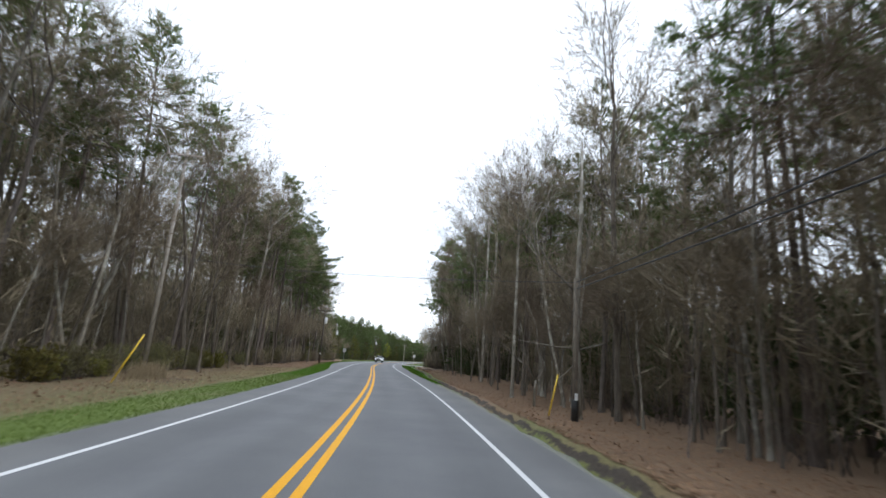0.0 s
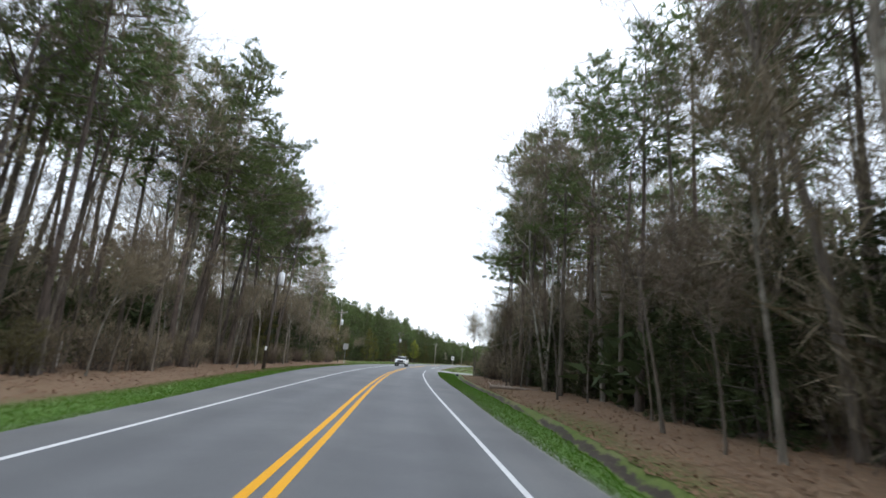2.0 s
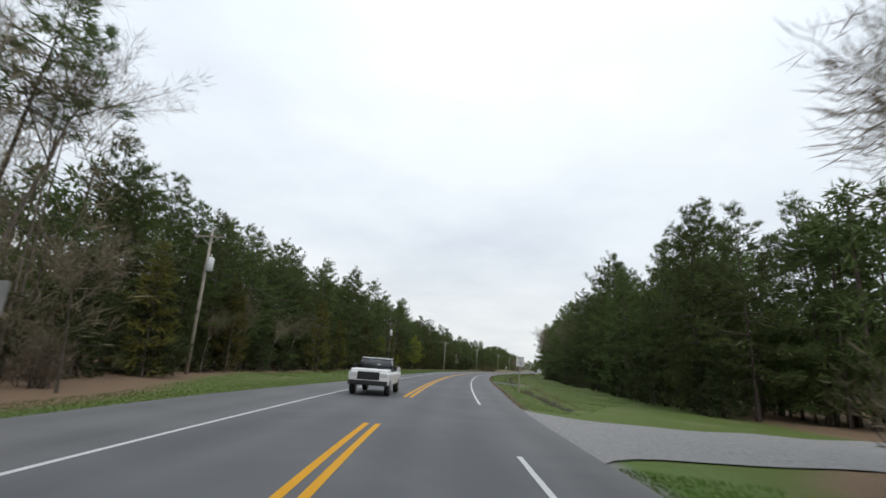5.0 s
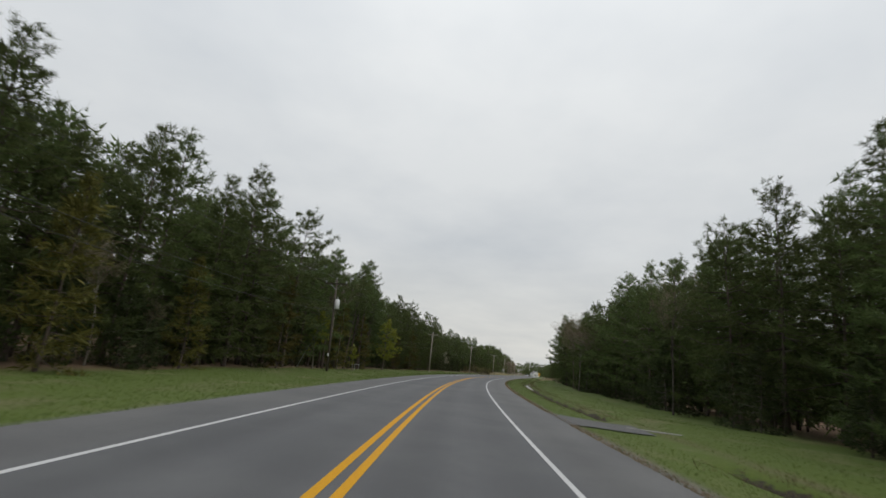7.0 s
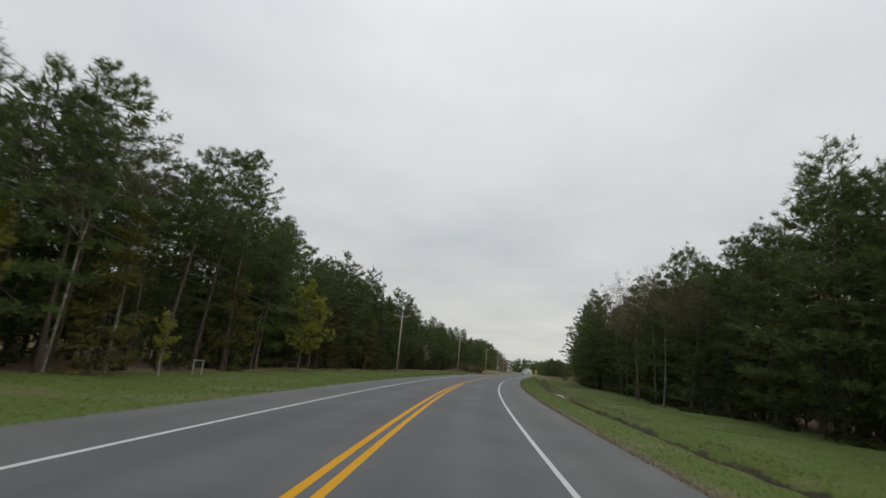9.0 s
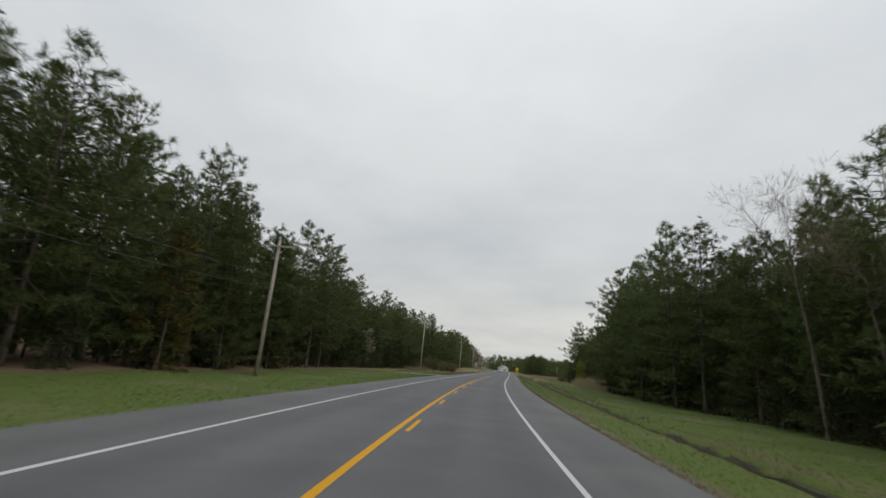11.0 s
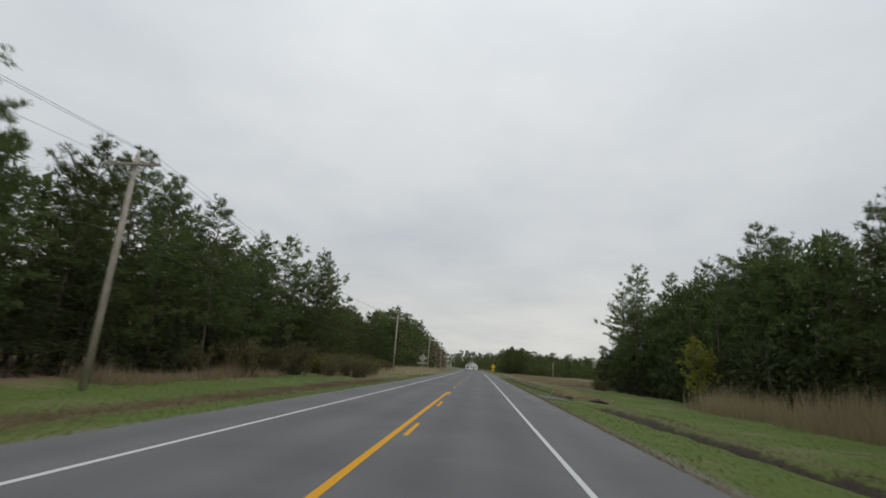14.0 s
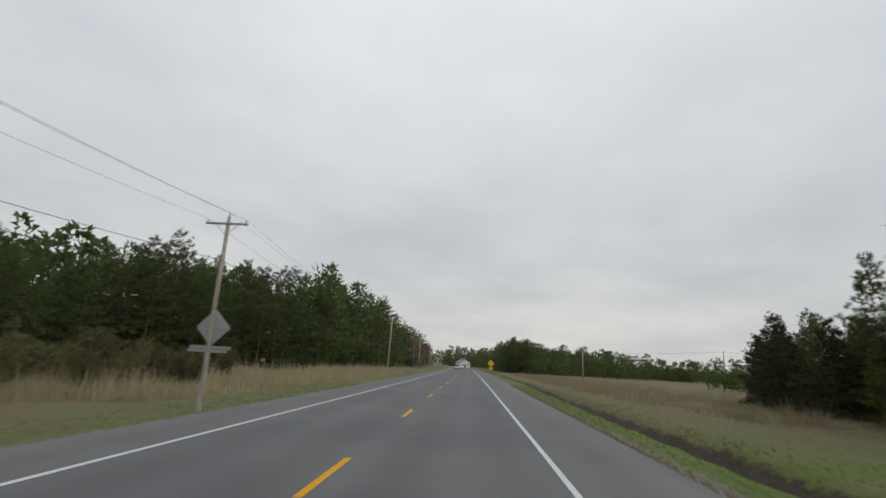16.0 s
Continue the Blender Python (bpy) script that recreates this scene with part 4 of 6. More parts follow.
class Woods:
    """Many trees joined into one mesh, for the depth of the wood."""

    def __init__(self):
        self.V, self.F, self.I, self.base, self.mats = [], [], [], 0, []

    def add(self, kind, s, lat, scale):
        v, f, i = kind.arrays()
        x, y = road_xy(s, lat)
        a = rnd.uniform(0, 6.28)
        c, n = math.cos(a) * scale, math.sin(a) * scale
        w = np.stack([v[:, 0] * c - v[:, 1] * n + float(x), v[:, 0] * n + v[:, 1] * c + float(y), v[:, 2] * scale + float(ground_z(s, lat))], 1)
        table = []
        for m in kind.mats:
            if m not in self.mats:
                self.mats.append(m)
            table.append(self.mats.index(m))
        self.V.append(w)
        self.F.append(f + self.base)
        self.I.append(np.array(table)[i])
        self.base += len(v)

    def finish(self, name, label):
        me = mesh_tris(name, np.concatenate(self.V), np.concatenate(self.F), self.mats, np.concatenate(self.I))
        return tagged(new(name, me), label, "woods", kind="stuff")


def thin(kind, share, seed=5):
    """A lighter version of a kind for far off: fewer, larger blades."""
    rng = np.random.default_rng(seed)
    v, f = kind.leaf
    keep = rng.choice(len(f), int(len(f) * share), replace=False)
    tri = v[f[keep]]
    mid = tri.mean(1, keepdims=True)
    tri = mid + (tri - mid) * min(1.75, (1 / share) ** 0.5)
    k = Kind(*kind.tags[:3], kind.wood, kind.mats[0], (tri.reshape(-1, 3), np.arange(3 * len(keep)).reshape(-1, 3)), kind.mats[1], limbs=kind.limbs if kind.mats[1] is MAT_TWIG else None)
    return k


PINE_TALL_FAR = [thin(k, 0.24) for k in PINE_TALL]
BARE_FAR = [thin(k, 0.25) for k in BARE]


def scatter(woods, kinds, a, b, near, far, count, height, native, vary=0.18):
    for _ in range(count):
        s = rnd.uniform(a, b)
        lat = rnd.uniform(near(s), far(s)) if callable(near) else rnd.uniform(near, far)
        woods.add(rnd.choice(kinds), s, lat, height / native * rnd.uniform(1 - vary, 1 + vary))


THICKET = [Kind("thicket", "grey-brown leafless undergrowth", "shrub", p[0], MAT_DARKBARK, p[1], MAT_TWIG, limbs=p[2]) for p in (bush(91, 7, 3.0, 18, 1.0, 0.042, 1.2, each=7), bush(92, 5, 3.0, 18, 0.9, 0.042, 1.4, each=7))]


def far_tree(seed, height, reach, tufts):
    """A tree for far off: trunk and a crown of coarse clumps."""
    rng = np.random.default_rng(seed)
    V, F = [], []
    tri_tube((0, 0, -0.3), (0, 0, height * 0.9), 0.2, 0.05, 4, V, F)
    u = rng.uniform(0.08, 1.0, tufts)
    az = rng.uniform(0, 6.28, tufts)
    r = reach * (1.02 - u) ** 0.6 * rng.uniform(0.35, 1.0, tufts) ** 0.5
    C = np.stack([np.cos(az) * r, np.sin(az) * r, u * height], 1)
    D = np.stack([np.cos(az), np.sin(az), 0.3 + 0 * az], 1)
    return pile(V, F), sprays(rng, C, D, 5, 1.3, 0.9, 0.8)


FAR_TREE = [Kind("far_tree", "distant tree", "tree", p[0], MAT_PINEBARK, p[1], MAT_NEEDLE) for p in (far_tree(101, 14, 3.4, 38), far_tree(102, 14, 4.2, 40), far_tree(103, 14, 2.8, 34))]
def fine_far_tree(seed, height, reach, tufts):
    rng = np.random.default_rng(seed)
    V, F = [], []
    tri_tube((0, 0, -0.3), (0, 0, height * 0.9), 0.2, 0.05, 4, V, F)
    u = rng.uniform(0.06, 1.0, tufts)
    az = rng.uniform(0, 6.28, tufts)
    r = reach * (1.03 - u ** 1.8) ** 0.7 * rng.uniform(0.3, 1.0, tufts) ** 0.5
    C = np.stack([np.cos(az) * r, np.sin(az) * r, u * height * 0.97], 1)
    return pile(V, F), clumps(rng, C, np.stack([np.cos(az), np.sin(az), 0.3 + 0 * az], 1), 13, 0.85, 0.62, 0.19)


FINE_FAR = [Kind("far_tree", "distant tree", "tree", p[0], MAT_PINEBARK, p[1], MAT_NEEDLE) for p in (fine_far_tree(111, 14, 3.2, 46), fine_far_tree(112, 14, 4.0, 50), fine_far_tree(113, 14, 2.8, 42))]
def mid_far_tree(seed, height, reach, tufts):
    """A pine beyond the field: a closed crown of middling clumps down to the ground."""
    rng = np.random.default_rng(seed)
    V, F = [], []
    tri_tube((0, 0, -0.3), (0, 0, height * 0.9), 0.2, 0.05, 4, V, F)
    u = rng.uniform(0.04, 1.0, tufts) ** 0.85
    az = rng.uniform(0, 6.28, tufts)
    r = reach * (1.03 - u ** 2.4) ** 0.7 * rng.uniform(0.2, 1.0, tufts) ** 0.5
    C = np.stack([np.cos(az) * r, np.sin(az) * r, u * height * 0.96], 1)
    return pile(V, F), clumps(rng, C, np.stack([np.cos(az), np.sin(az), 0.3 + 0 * az], 1), 9, 1.0, 0.85, 0.36)


MID_FAR = [Kind("far_tree", "distant tree", "tree", p[0], MAT_PINEBARK, p[1], MAT_NEEDLE) for p in (mid_far_tree(131, 14, 3.6, 44), mid_far_tree(132, 14, 4.4, 48), mid_far_tree(133, 14, 3.2, 40))]
LOW_FAR = [Kind("far_tree", "distant low bushy tree", "tree", p[0], MAT_PINEBARK, p[1], MAT_NEEDLE) for p in (mid_far_tree(134, 6, 4.2, 52), mid_far_tree(135, 6, 5.0, 56))]
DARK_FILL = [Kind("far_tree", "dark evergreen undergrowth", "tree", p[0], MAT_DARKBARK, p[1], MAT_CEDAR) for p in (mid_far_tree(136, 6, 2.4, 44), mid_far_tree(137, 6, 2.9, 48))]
FAR_BROWN = [Kind("far_tree", "distant bare tree", "tree", p[0], MAT_GREYBARK, p[1], MAT_TWIG) for p in (far_tree(104, 14, 4.0, 36),)]

# left side, hardwoods and tall pines by the first stretch
row(BARE, -38, 104, 3.5, -14.4, 1.9, 20.5, 18, 0.18)
row(PINE_TALL, -35, 50, 8.0, -16.5, 2.2, 22.5, 20, 0.1)
row(PINE_TALL, 52, 106, 5.8, -15.6, 2.2, 23.0, 20, 0.1)
row(SAPLING, -10, 70, 2.2, -13.6, 2.2, 9.0, 8, 0.3)
row(SAPLING, 70, 125, 3.0, -13.0, 1.8, 8.0, 8, 0.3)

stand(STRAIGHT, 44.5, -14.3, 17, 18, "pale hardwood with forked limbs at the wood edge")
row(CEDAR, 96, 140, 5.5, -15.6, 1.5, 6.5, 8)
for s_, lat_, h_ in ((107, -14.6, 19), (112, -14.6, 18.5), (116, -16.2, 19.5), (121, -16.0, 17.5), (126, -17.4, 16)):
    stand(BARE[::2], s_, lat_, h_, 18, "large pale grey hardwood with spreading bare limbs")
stand(PINE_YELLOW, 96, -14.2, 7.5, 9)
for s_, lat_, h_ in ((54, -13.0, 23), (63, -12.8, 23.5), (76, -12.8, 23.5), (90, -13.4, 23), (101, -14.2, 24), (126, -18.5, 21)):
    stand(PINE_TALL, s_, lat_, h_, 20)
for k in range(40):
    stand(OLIVE + SHRUB_GREEN, -6 + 1.2 * k + rnd.uniform(-0.4, 0.4), -13.7 + rnd.uniform(-0.6, 0.6), rnd.uniform(1.2, 1.9), 2.1)
row(SHRUB + OLIVE, 40, 128, 3.4, -13.4, 1.0, 2.0, 2.4, 0.3)
# left side, dense pines from the middle stretch on
row(PINE_FULL, 138, 203, 3.7, lambda s: -18.8 + 1.4 * float(ease(s, 150, 190)), 1.3, 14.4, 16, 0.1)
row(CEDAR, 137, 172, 2.6, -17.2, 0.8, 4.2, 8, 0.3)
row(SAPLING, 138, 175, 6.0, -16.4, 0.7, 6.0, 8, 0.3)
row(PINE_TALL, 203, 223, 2.8, -16.4, 1.0, 14.4, 20, 0.1)
row(PINE_FULL, 204, 223, 4.0, -19.5, 0.8, 14.2, 16, 0.1)
row(PINE_FULL, 223, 268, 3.6, -17.6, 1.2, 13.4, 16, 0.1)
row(PINE_YELLOW, 132, 262, 15.0, -15.6, 0.8, 7.5, 9)
row(CEDAR, 172, 262, 5.0, -16.8, 0.8, 4.6, 8)
row(PINE_FULL, 283, 330, 3.8, -20.3, 1.5, 12.2, 16, 0.1)
row(PINE_FULL, 330, 357, 3.6, -19.2, 1.2, 12.8, 16, 0.1)
stand(PINE_FULL[3:], 356.5, -17.8, 13.4, 16, "tall ragged green pine at the corner of woods")
stand(PINE_FULL[1:2], 354.0, -17.6, 12.2, 16)
stand(PINE_FULL[:1], 360.0, -18.4, 15.2, 16, "tall ragged green pine at the corner of woods")
row(PINE_FULL, 362, 392, 3.2, lambda s: -25 - 4.5 * float(ease(s, 360, 374)), 1.4, 9.2, 16, 0.16)
row(PINE_FULL, 392, 424, 3.2, lambda s: -28 + 7 * float(ease(s, 392, 424)), 1.2, 12.2, 16, 0.12)
row(PINE_FULL, 265, 281, 2.8, -17.6, 0.7, 13.0, 16, 0.08)
row(CEDAR, 265, 358, 3.0, -18.4, 0.8, 4.8, 8, 0.3)
row(OLIVE, 330, 384, 2.2, -15.8, 1.8, 2.2, 2.2, 0.3)
row(OLIVE + OLIVE + SHRUB_GREEN, 347, 374, 0.7, lambda s: -12.8 - 0.05 * (s - 347), 2.4, 1.8, 2.2, 0.3)
for s_, lat_, h_ in ((203.2, -15.4, 7.6), (206.0, -15.0, 8.4)):
    stand(STRAIGHT, s_, lat_, h_, 18, "thin pale bare stem at the edge of the pines")
stand(BUD[1:], 199.5, -15.6, 7.6, 6, "slender tree with yellow-green leaves before dark pines")
stand(BUD[1:], 207.5, -13.4, 3.6, 6)
stand(BUD[:1], 227.5, -14.6, 7.8, 6, "budding tree with pale yellow-green leaves by pines")
stand(BLOSSOM, 297.5, -17.6, 5.8, 6)
# right side
row(BARE, -34, 104, 3.7, 13.4, 1.8, 19.5, 18, 0.2)
row(SAPLING, -12, 44, 4.4, 11.6, 1.2, 11.0, 8, 0.25)
row(PINE_TALL, -30, 40, 7.0, 15.4, 2.3, 22, 20, 0.12)
row(PINE_TALL, 44, 114, 5.6, 14.4, 2.3, 23.5, 20, 0.1)
row(SAPLING, -20, 60, 1.9, 12.2, 2.6, 8.5, 8, 0.35)
row(SAPLING, 60, 114, 2.8, 12.6, 2.4, 7.5, 8, 0.35)
row(CEDAR, 50, 118, 4.2, 14.8, 1.3, 7.4, 8, 0.2)
row(CEDAR, 56, 118, 5.5, 12.9, 0.8, 4.2, 8, 0.3)
row(SHRUB, 84, 119, 3.6, 12.4, 1.0, 2.8, 2.4)
stand(STRAIGHT, 43.0, 10.5, 18, 18, "pale lichen-covered hardwood close to the road")
stand(STRAIGHT, 43.4, 11.7, 18, 18, "pale lichen-covered hardwood close to the road")
stand(STRAIGHT, 29.5, 9.8, 16, 18, "pale hardwood with broken limbs near the road")
row(PINE_FULL, 134, 165, 3.9, lambda s: 18.6 + 2.0 * float(ease(s, 150, 200)), 1.2, 13.6, 16, 0.1)
row(PINE_FULL, 165, 262, 3.8, 20.6, 1.2, 14.0, 16, 0.1)
row(CEDAR, 134, 262, 5.0, lambda s: 17.2 + 2.0 * float(ease(s, 150, 200)), 0.6, 4.5, 8)
row(PINE_FULL, 262, 370, 3.8, lambda s: 21.0 + 5.0 * float(ease(s, 305, 335)) * (1 - float(ease(s, 345, 368))), 1.2, 13.8, 16, 0.12)
for s_, lat_, h_ in ((268, 19.2, 15.5), (273, 18.6, 16.5), (278, 19.0, 16.0), (283, 18.4, 17.0), (288, 19.0, 16.5), (293, 18.6, 16.0), (298, 19.4, 16.5), (303, 20.2, 15.0)):
    stand(PINE_FULL, s_, lat_, h_, 16, "tall full green pine at the wood edge")
row(CEDAR, 262, 366, 4.6, lambda s: 19.4 + 4.5 * float(ease(s, 305, 335)) * (1 - float(ease(s, 345, 368))), 0.6, 4.6, 8)
for s_, lat_, h_ in ((224, 17.8, 11), (229, 17.4, 10), (234, 18.2, 11.5), (238, 17.6, 10.5), (243, 18.4, 11), (248, 18.6, 11.5), (253, 19.0, 12), (186, 17.6, 9.5)):
    stand(BARE, s_, lat_, h_, 18, "small brown leafless tree among pines")
stand(BUD[:1], 340, 19.4, 6.0, 6)
stand(BLOSSOM, 319, 21.5, 6.0, 6, "pale blossoming tree among reeds by the pines")
stand(BUD, 303, 19.5, 5.0, 6)
row(PINE_FULL, 373, 402, 2.6, lambda s: 24.0 + 0.7 * (s - 376), 1.2, 6.6, 16, 0.2)
row(CEDAR, 374, 412, 1.7, lambda s: 23.5 + 0.75 * (s - 376), 2.0, 5.4, 8, 0.3)
row(PINE_YELLOW, 376, 404, 6.0, lambda s: 22.5 + 0.75 * (s - 376), 1.0, 4.4, 9, 0.2)
row(OLIVE + SHRUB, 366, 404, 2.0, lambda s: 20.5 + 0.7 * (s - 370), 1.6, 1.9, 2.2, 0.3)
row(CEDAR, 380, 396, 1.6, lambda s: 22.5 + 0.3 * (s - 380), 1.2, 5.4, 8, 0.2)
row(PINE_FULL, 379, 397, 2.2, lambda s: 24.5 + 0.3 * (s - 380), 1.0, 6.4, 16, 0.15)
for s_, lat_, h_ in ((389, 28, 7.0), (393, 31, 7.4), (400, 35, 7.0), (378, 24.2, 8.6), (375, 23.6, 9.4)):
    stand(PINE_FULL, s_, lat_, h_, 16)
stand(PINE_FULL, 420, 41, 4.6, 16)
stand(CEDAR, 432, 52, 4.0, 8)
row(PINE_FULL, 506, 530, 3.0, 17.5, 2.5, 10.5, 16, 0.15)


def snag(s, lat, trunk, radii, limbs, label):
    """A pale leaning hardwood with long bare limbs; points are metres to the right, along the road and up."""
    e = thing("bare_tree", label, "tree", "leafless hardwoods", place(s, lat))
    part("trunk", smooth_bm(bm_tube(trunk, radii, 9)), MAT_GREYBARK, e)
    rng = np.random.default_rng(int(s * 10))
    for pts in limbs:
        r0 = 0.055 if len(pts) > 3 else 0.04
        part("limb", smooth_bm(bm_tube(pts, [r0 * (1 - 0.8 * k / (len(pts) - 1)) for k in range(len(pts))], 6)), MAT_GREYBARK, e, "pale bare limb")
        a, b_ = np.array(pts[-2], float), np.array(pts[-1], float)
        c = a + (b_ - a) * rng.uniform(0, 1, (10, 1))
        me = mesh_tris("twigs", *sprays(rng, c, np.tile((b_ - a) / np.linalg.norm(b_ - a), (10, 1)), 4, 0.8, 0.022, 0.5, 0.05), [MAT_TWIG])
        part("twigs", me, None, e)


snag(79.0, 12.6, [(0, 0, -0.3), (-0.1, 0, 1.2), (-0.35, 0.1, 3.2), (-0.6, 0.2, 5.0), (-1.3, 0.3, 7.0), (-2.6, 0.4, 8.6)], [0.24, 0.19, 0.165, 0.14, 0.11, 0.06],
     [[(-0.55, 0.2, 4.8), (-1.5, 0.6, 4.7), (-2.6, 0.9, 4.0), (-3.4, 1.2, 3.3), (-5.2, 1.8, 2.6)], [(-0.6, 0.2, 5.1), (-1.7, -0.3, 5.5), (-3.0, -0.5, 5.4)],
      [(-1.8, 0.6, 4.55), (-2.3, 0.4, 3.9), (-2.9, 0.2, 3.5)], [(-0.3, 0.1, 3.0), (-0.9, -0.2, 3.1), (-1.2, -0.5, 2.5)], [(-1.3, 0.3, 7.0), (-0.6, 0.6, 8.6), (-0.5, 0.7, 10.5)]],
     "pale leaning hardwood with long bare reaching limbs")
snag(18.6, 10.1, [(0, 0, -0.5), (-0.03, 0, 1.5), (-0.1, 0.1, 3.4), (-0.05, 0.1, 6.0), (0.15, 0.2, 10.0), (0.2, 0.2, 14.5)], [0.23, 0.18, 0.16, 0.14, 0.10, 0.04],
     [[(-0.1, 0.1, 3.3), (-1.0, 0.3, 3.3), (-2.2, 0.7, 3.45), (-3.3, 1.0, 3.6)], [(0, 0.1, 3.2), (0.9, 0, 3.5), (1.5, 0, 3.7), (1.6, 0, 4.1)], [(-0.1, 0, 2.7), (-0.6, -0.2, 2.2), (-1.1, -0.3, 1.8)],
      [(0, 0.1, 6.0), (-1.4, 0.2, 7.2), (-2.4, 0.2, 9.0), (-3.0, 0.3, 11.0)], [(0.1, 0.2, 8.0), (1.3, 0.2, 9.6), (2.0, 0.2, 11.5)]],
     "grey hardwood with horizontal broken limbs near the road")
snag(24.0, 9.6, [(0, 0, -0.5), (0.05, 0, 0.9), (0.1, 0, 1.5)], [0.09, 0.075, 0.06],
     [[(0.1, 0, 1.45), (-0.4, 0.1, 2.2), (-1.3, 0.3, 2.9), (-2.1, 0.4, 3.6)], [(0.1, 0, 1.45), (0.5, 0, 2.0), (0.6, 0, 2.5), (0.2, 0.1, 3.2), (0.1, 0.1, 4.6), (-0.6, 0.2, 6.2)]],
     "forked pale sapling with crooked limbs at roadside")

# depth of the woods
def twig_fill(seed, height, reach, tufts):
    rng = np.random.default_rng(seed)
    V, F = [], []
    tri_tube((0, 0, -0.3), (0, 0, height * 0.85), 0.12, 0.03, 4, V, F)
    u = rng.uniform(0.12, 1.0, tufts)
    az = rng.uniform(0, 6.28, tufts)
    r = reach * (1.05 - u ** 2.2) ** 0.7 * rng.uniform(0.2, 1.0, tufts) ** 0.5
    C = np.stack([np.cos(az) * r, np.sin(az) * r, u * height], 1)
    return pile(V, F), sprays(rng, C, np.stack([np.cos(az) * 0.5, np.sin(az) * 0.5, 0.8 + 0 * az], 1), 13, 1.5, 0.065, 0.6)


TWIGS = [Kind("far_tree", "distant bare tree", "tree", p[0], MAT_STEMBARK, p[1], MAT_TWIG) for p in (twig_fill(121, 14, 2.8, 46), twig_fill(122, 14, 3.4, 50), twig_fill(123, 14, 3.8, 48))]
woods = Woods()
scatter(woods, TWIGS, -50, 64, -30, -16.5, 120, 16, 14, 0.25)
scatter(woods, TWIGS, 60, 132, -27, -16.5, 70, 12, 14, 0.25)
scatter(woods, TWIGS, -50, 60, 15.0, 28, 120, 16, 14, 0.25)
scatter(woods, TWIGS, 60, 116, 14.5, 25, 75, 12, 14, 0.25)
scatter(woods, BARE_FAR + PINE_TALL_FAR[:2], -50, 60, -38, -18, 50, 22.5, 19)
scatter(woods, BARE_FAR + PINE_TALL_FAR, 60, 132, -34, -18, 28, 23, 19)
scatter(woods, FINE_FAR, 86, 136, -27, -18.5, 42, 8.5, 14, 0.25)
scatter(woods, FINE_FAR, 64, 117, 15.5, 24, 40, 7.5, 14, 0.2)
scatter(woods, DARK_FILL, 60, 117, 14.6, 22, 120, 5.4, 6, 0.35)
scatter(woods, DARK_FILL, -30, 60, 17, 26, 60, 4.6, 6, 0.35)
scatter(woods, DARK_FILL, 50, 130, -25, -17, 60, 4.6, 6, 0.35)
scatter(woods, THICKET, -60, 134, -34, -16.5, 110, 7, 6, 0.3)
scatter(woods, THICKET, -40, 132, -24, -15.5, 110, 3.8, 6, 0.3)
row(PINE_FULL, 138, 268, 5.2, -21.6, 1.0, 14.0, 16, 0.12)
row(PINE_FULL, 284, 356, 5.0, -23.4, 1.0, 12.6, 16, 0.12)
scatter(woods, BARE_FAR + PINE_TALL_FAR[:2], -50, 60, 15, 36, 50, 22, 19)
scatter(woods, BARE_FAR + PINE_TALL_FAR, 60, 116, 17, 32, 22, 22.5, 19)
scatter(woods, THICKET, -60, 118, 14.5, 32, 110, 7, 6, 0.3)
scatter(woods, THICKET, -40, 117, 13.5, 24, 150, 3.8, 6, 0.3)
row(PINE_FULL, 136, 368, 5.2, lambda s: 24.0 + 4.0 * float(ease(s, 300, 338)) * (1 - float(ease(s, 345, 368))), 1.0, 13.6, 16, 0.12)
scatter(woods, FINE_FAR, 136, 268, -28, -20.5, 150, 13.6, 14, 0.08)
scatter(woods, FINE_FAR, 268, 358, -31, -23, 110, 11.8, 14, 0.08)
row(PINE_FULL, 362, 394, 2.6, -33.5, 1.6, 9.8, 16, 0.12)
scatter(woods, FINE_FAR, 362, 394, -46, -35, 60, 9.0, 14, 0.12)
row(PINE_FULL, 394, 430, 2.8, -30.0, 1.6, 12.8, 16, 0.1)
scatter(woods, FINE_FAR, 394, 430, -44, -31, 50, 12.0, 14, 0.1)
scatter(woods, FINE_FAR, 132, 262, 22, 30, 150, 13.2, 14, 0.08)
scatter(woods, FINE_FAR, 262, 368, 25, 33, 120, 12.8, 14, 0.08)
scatter(woods, FINE_FAR, 364, 381, 26.5, 34, 34, 7.0, 14, 0.15)
scatter(woods, FINE_FAR, 340, 370, 22.5, 29, 50, 11.5, 14, 0.15)
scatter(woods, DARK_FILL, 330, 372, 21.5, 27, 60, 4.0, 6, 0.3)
scatter(woods, FINE_FAR, 134, 262, 21, 25, 120, 5.6, 14, 0.3)
scatter(woods, FINE_FAR, 262, 370, 23.5, 28, 70, 5.6, 14, 0.3)
scatter(woods, FINE_FAR, 136, 268, -24, -18.8, 130, 5.6, 14, 0.3)
scatter(woods, FINE_FAR, 268, 358, -26, -21.5, 60, 5.6, 14, 0.3)
woods.finish("woods", "deep mixed woods of pines and leafless hardwoods")
far_woods = Woods()
scatter(far_woods, FAR_TREE + FAR_BROWN, -120, 134, -95, -36, 130, 15, 14)
scatter(far_woods, FAR_TREE + FAR_BROWN, -120, 116, 34, 95, 130, 15, 14)
scatter(far_woods, FAR_TREE, 134, 430, -95, -32, 190, 12, 14)
scatter(far_woods, FAR_TREE, 130, 372, 32, 95, 170, 12, 14)
scatter(far_woods, MID_FAR, 418, 560, -42, -17, 150, 13.5, 14)
scatter(far_woods, FAR_TREE, 560, 820, -60, -17, 130, 14.0, 14)
scatter(far_woods, FAR_BROWN, 560, 660, -32, -13, 26, 11, 14)
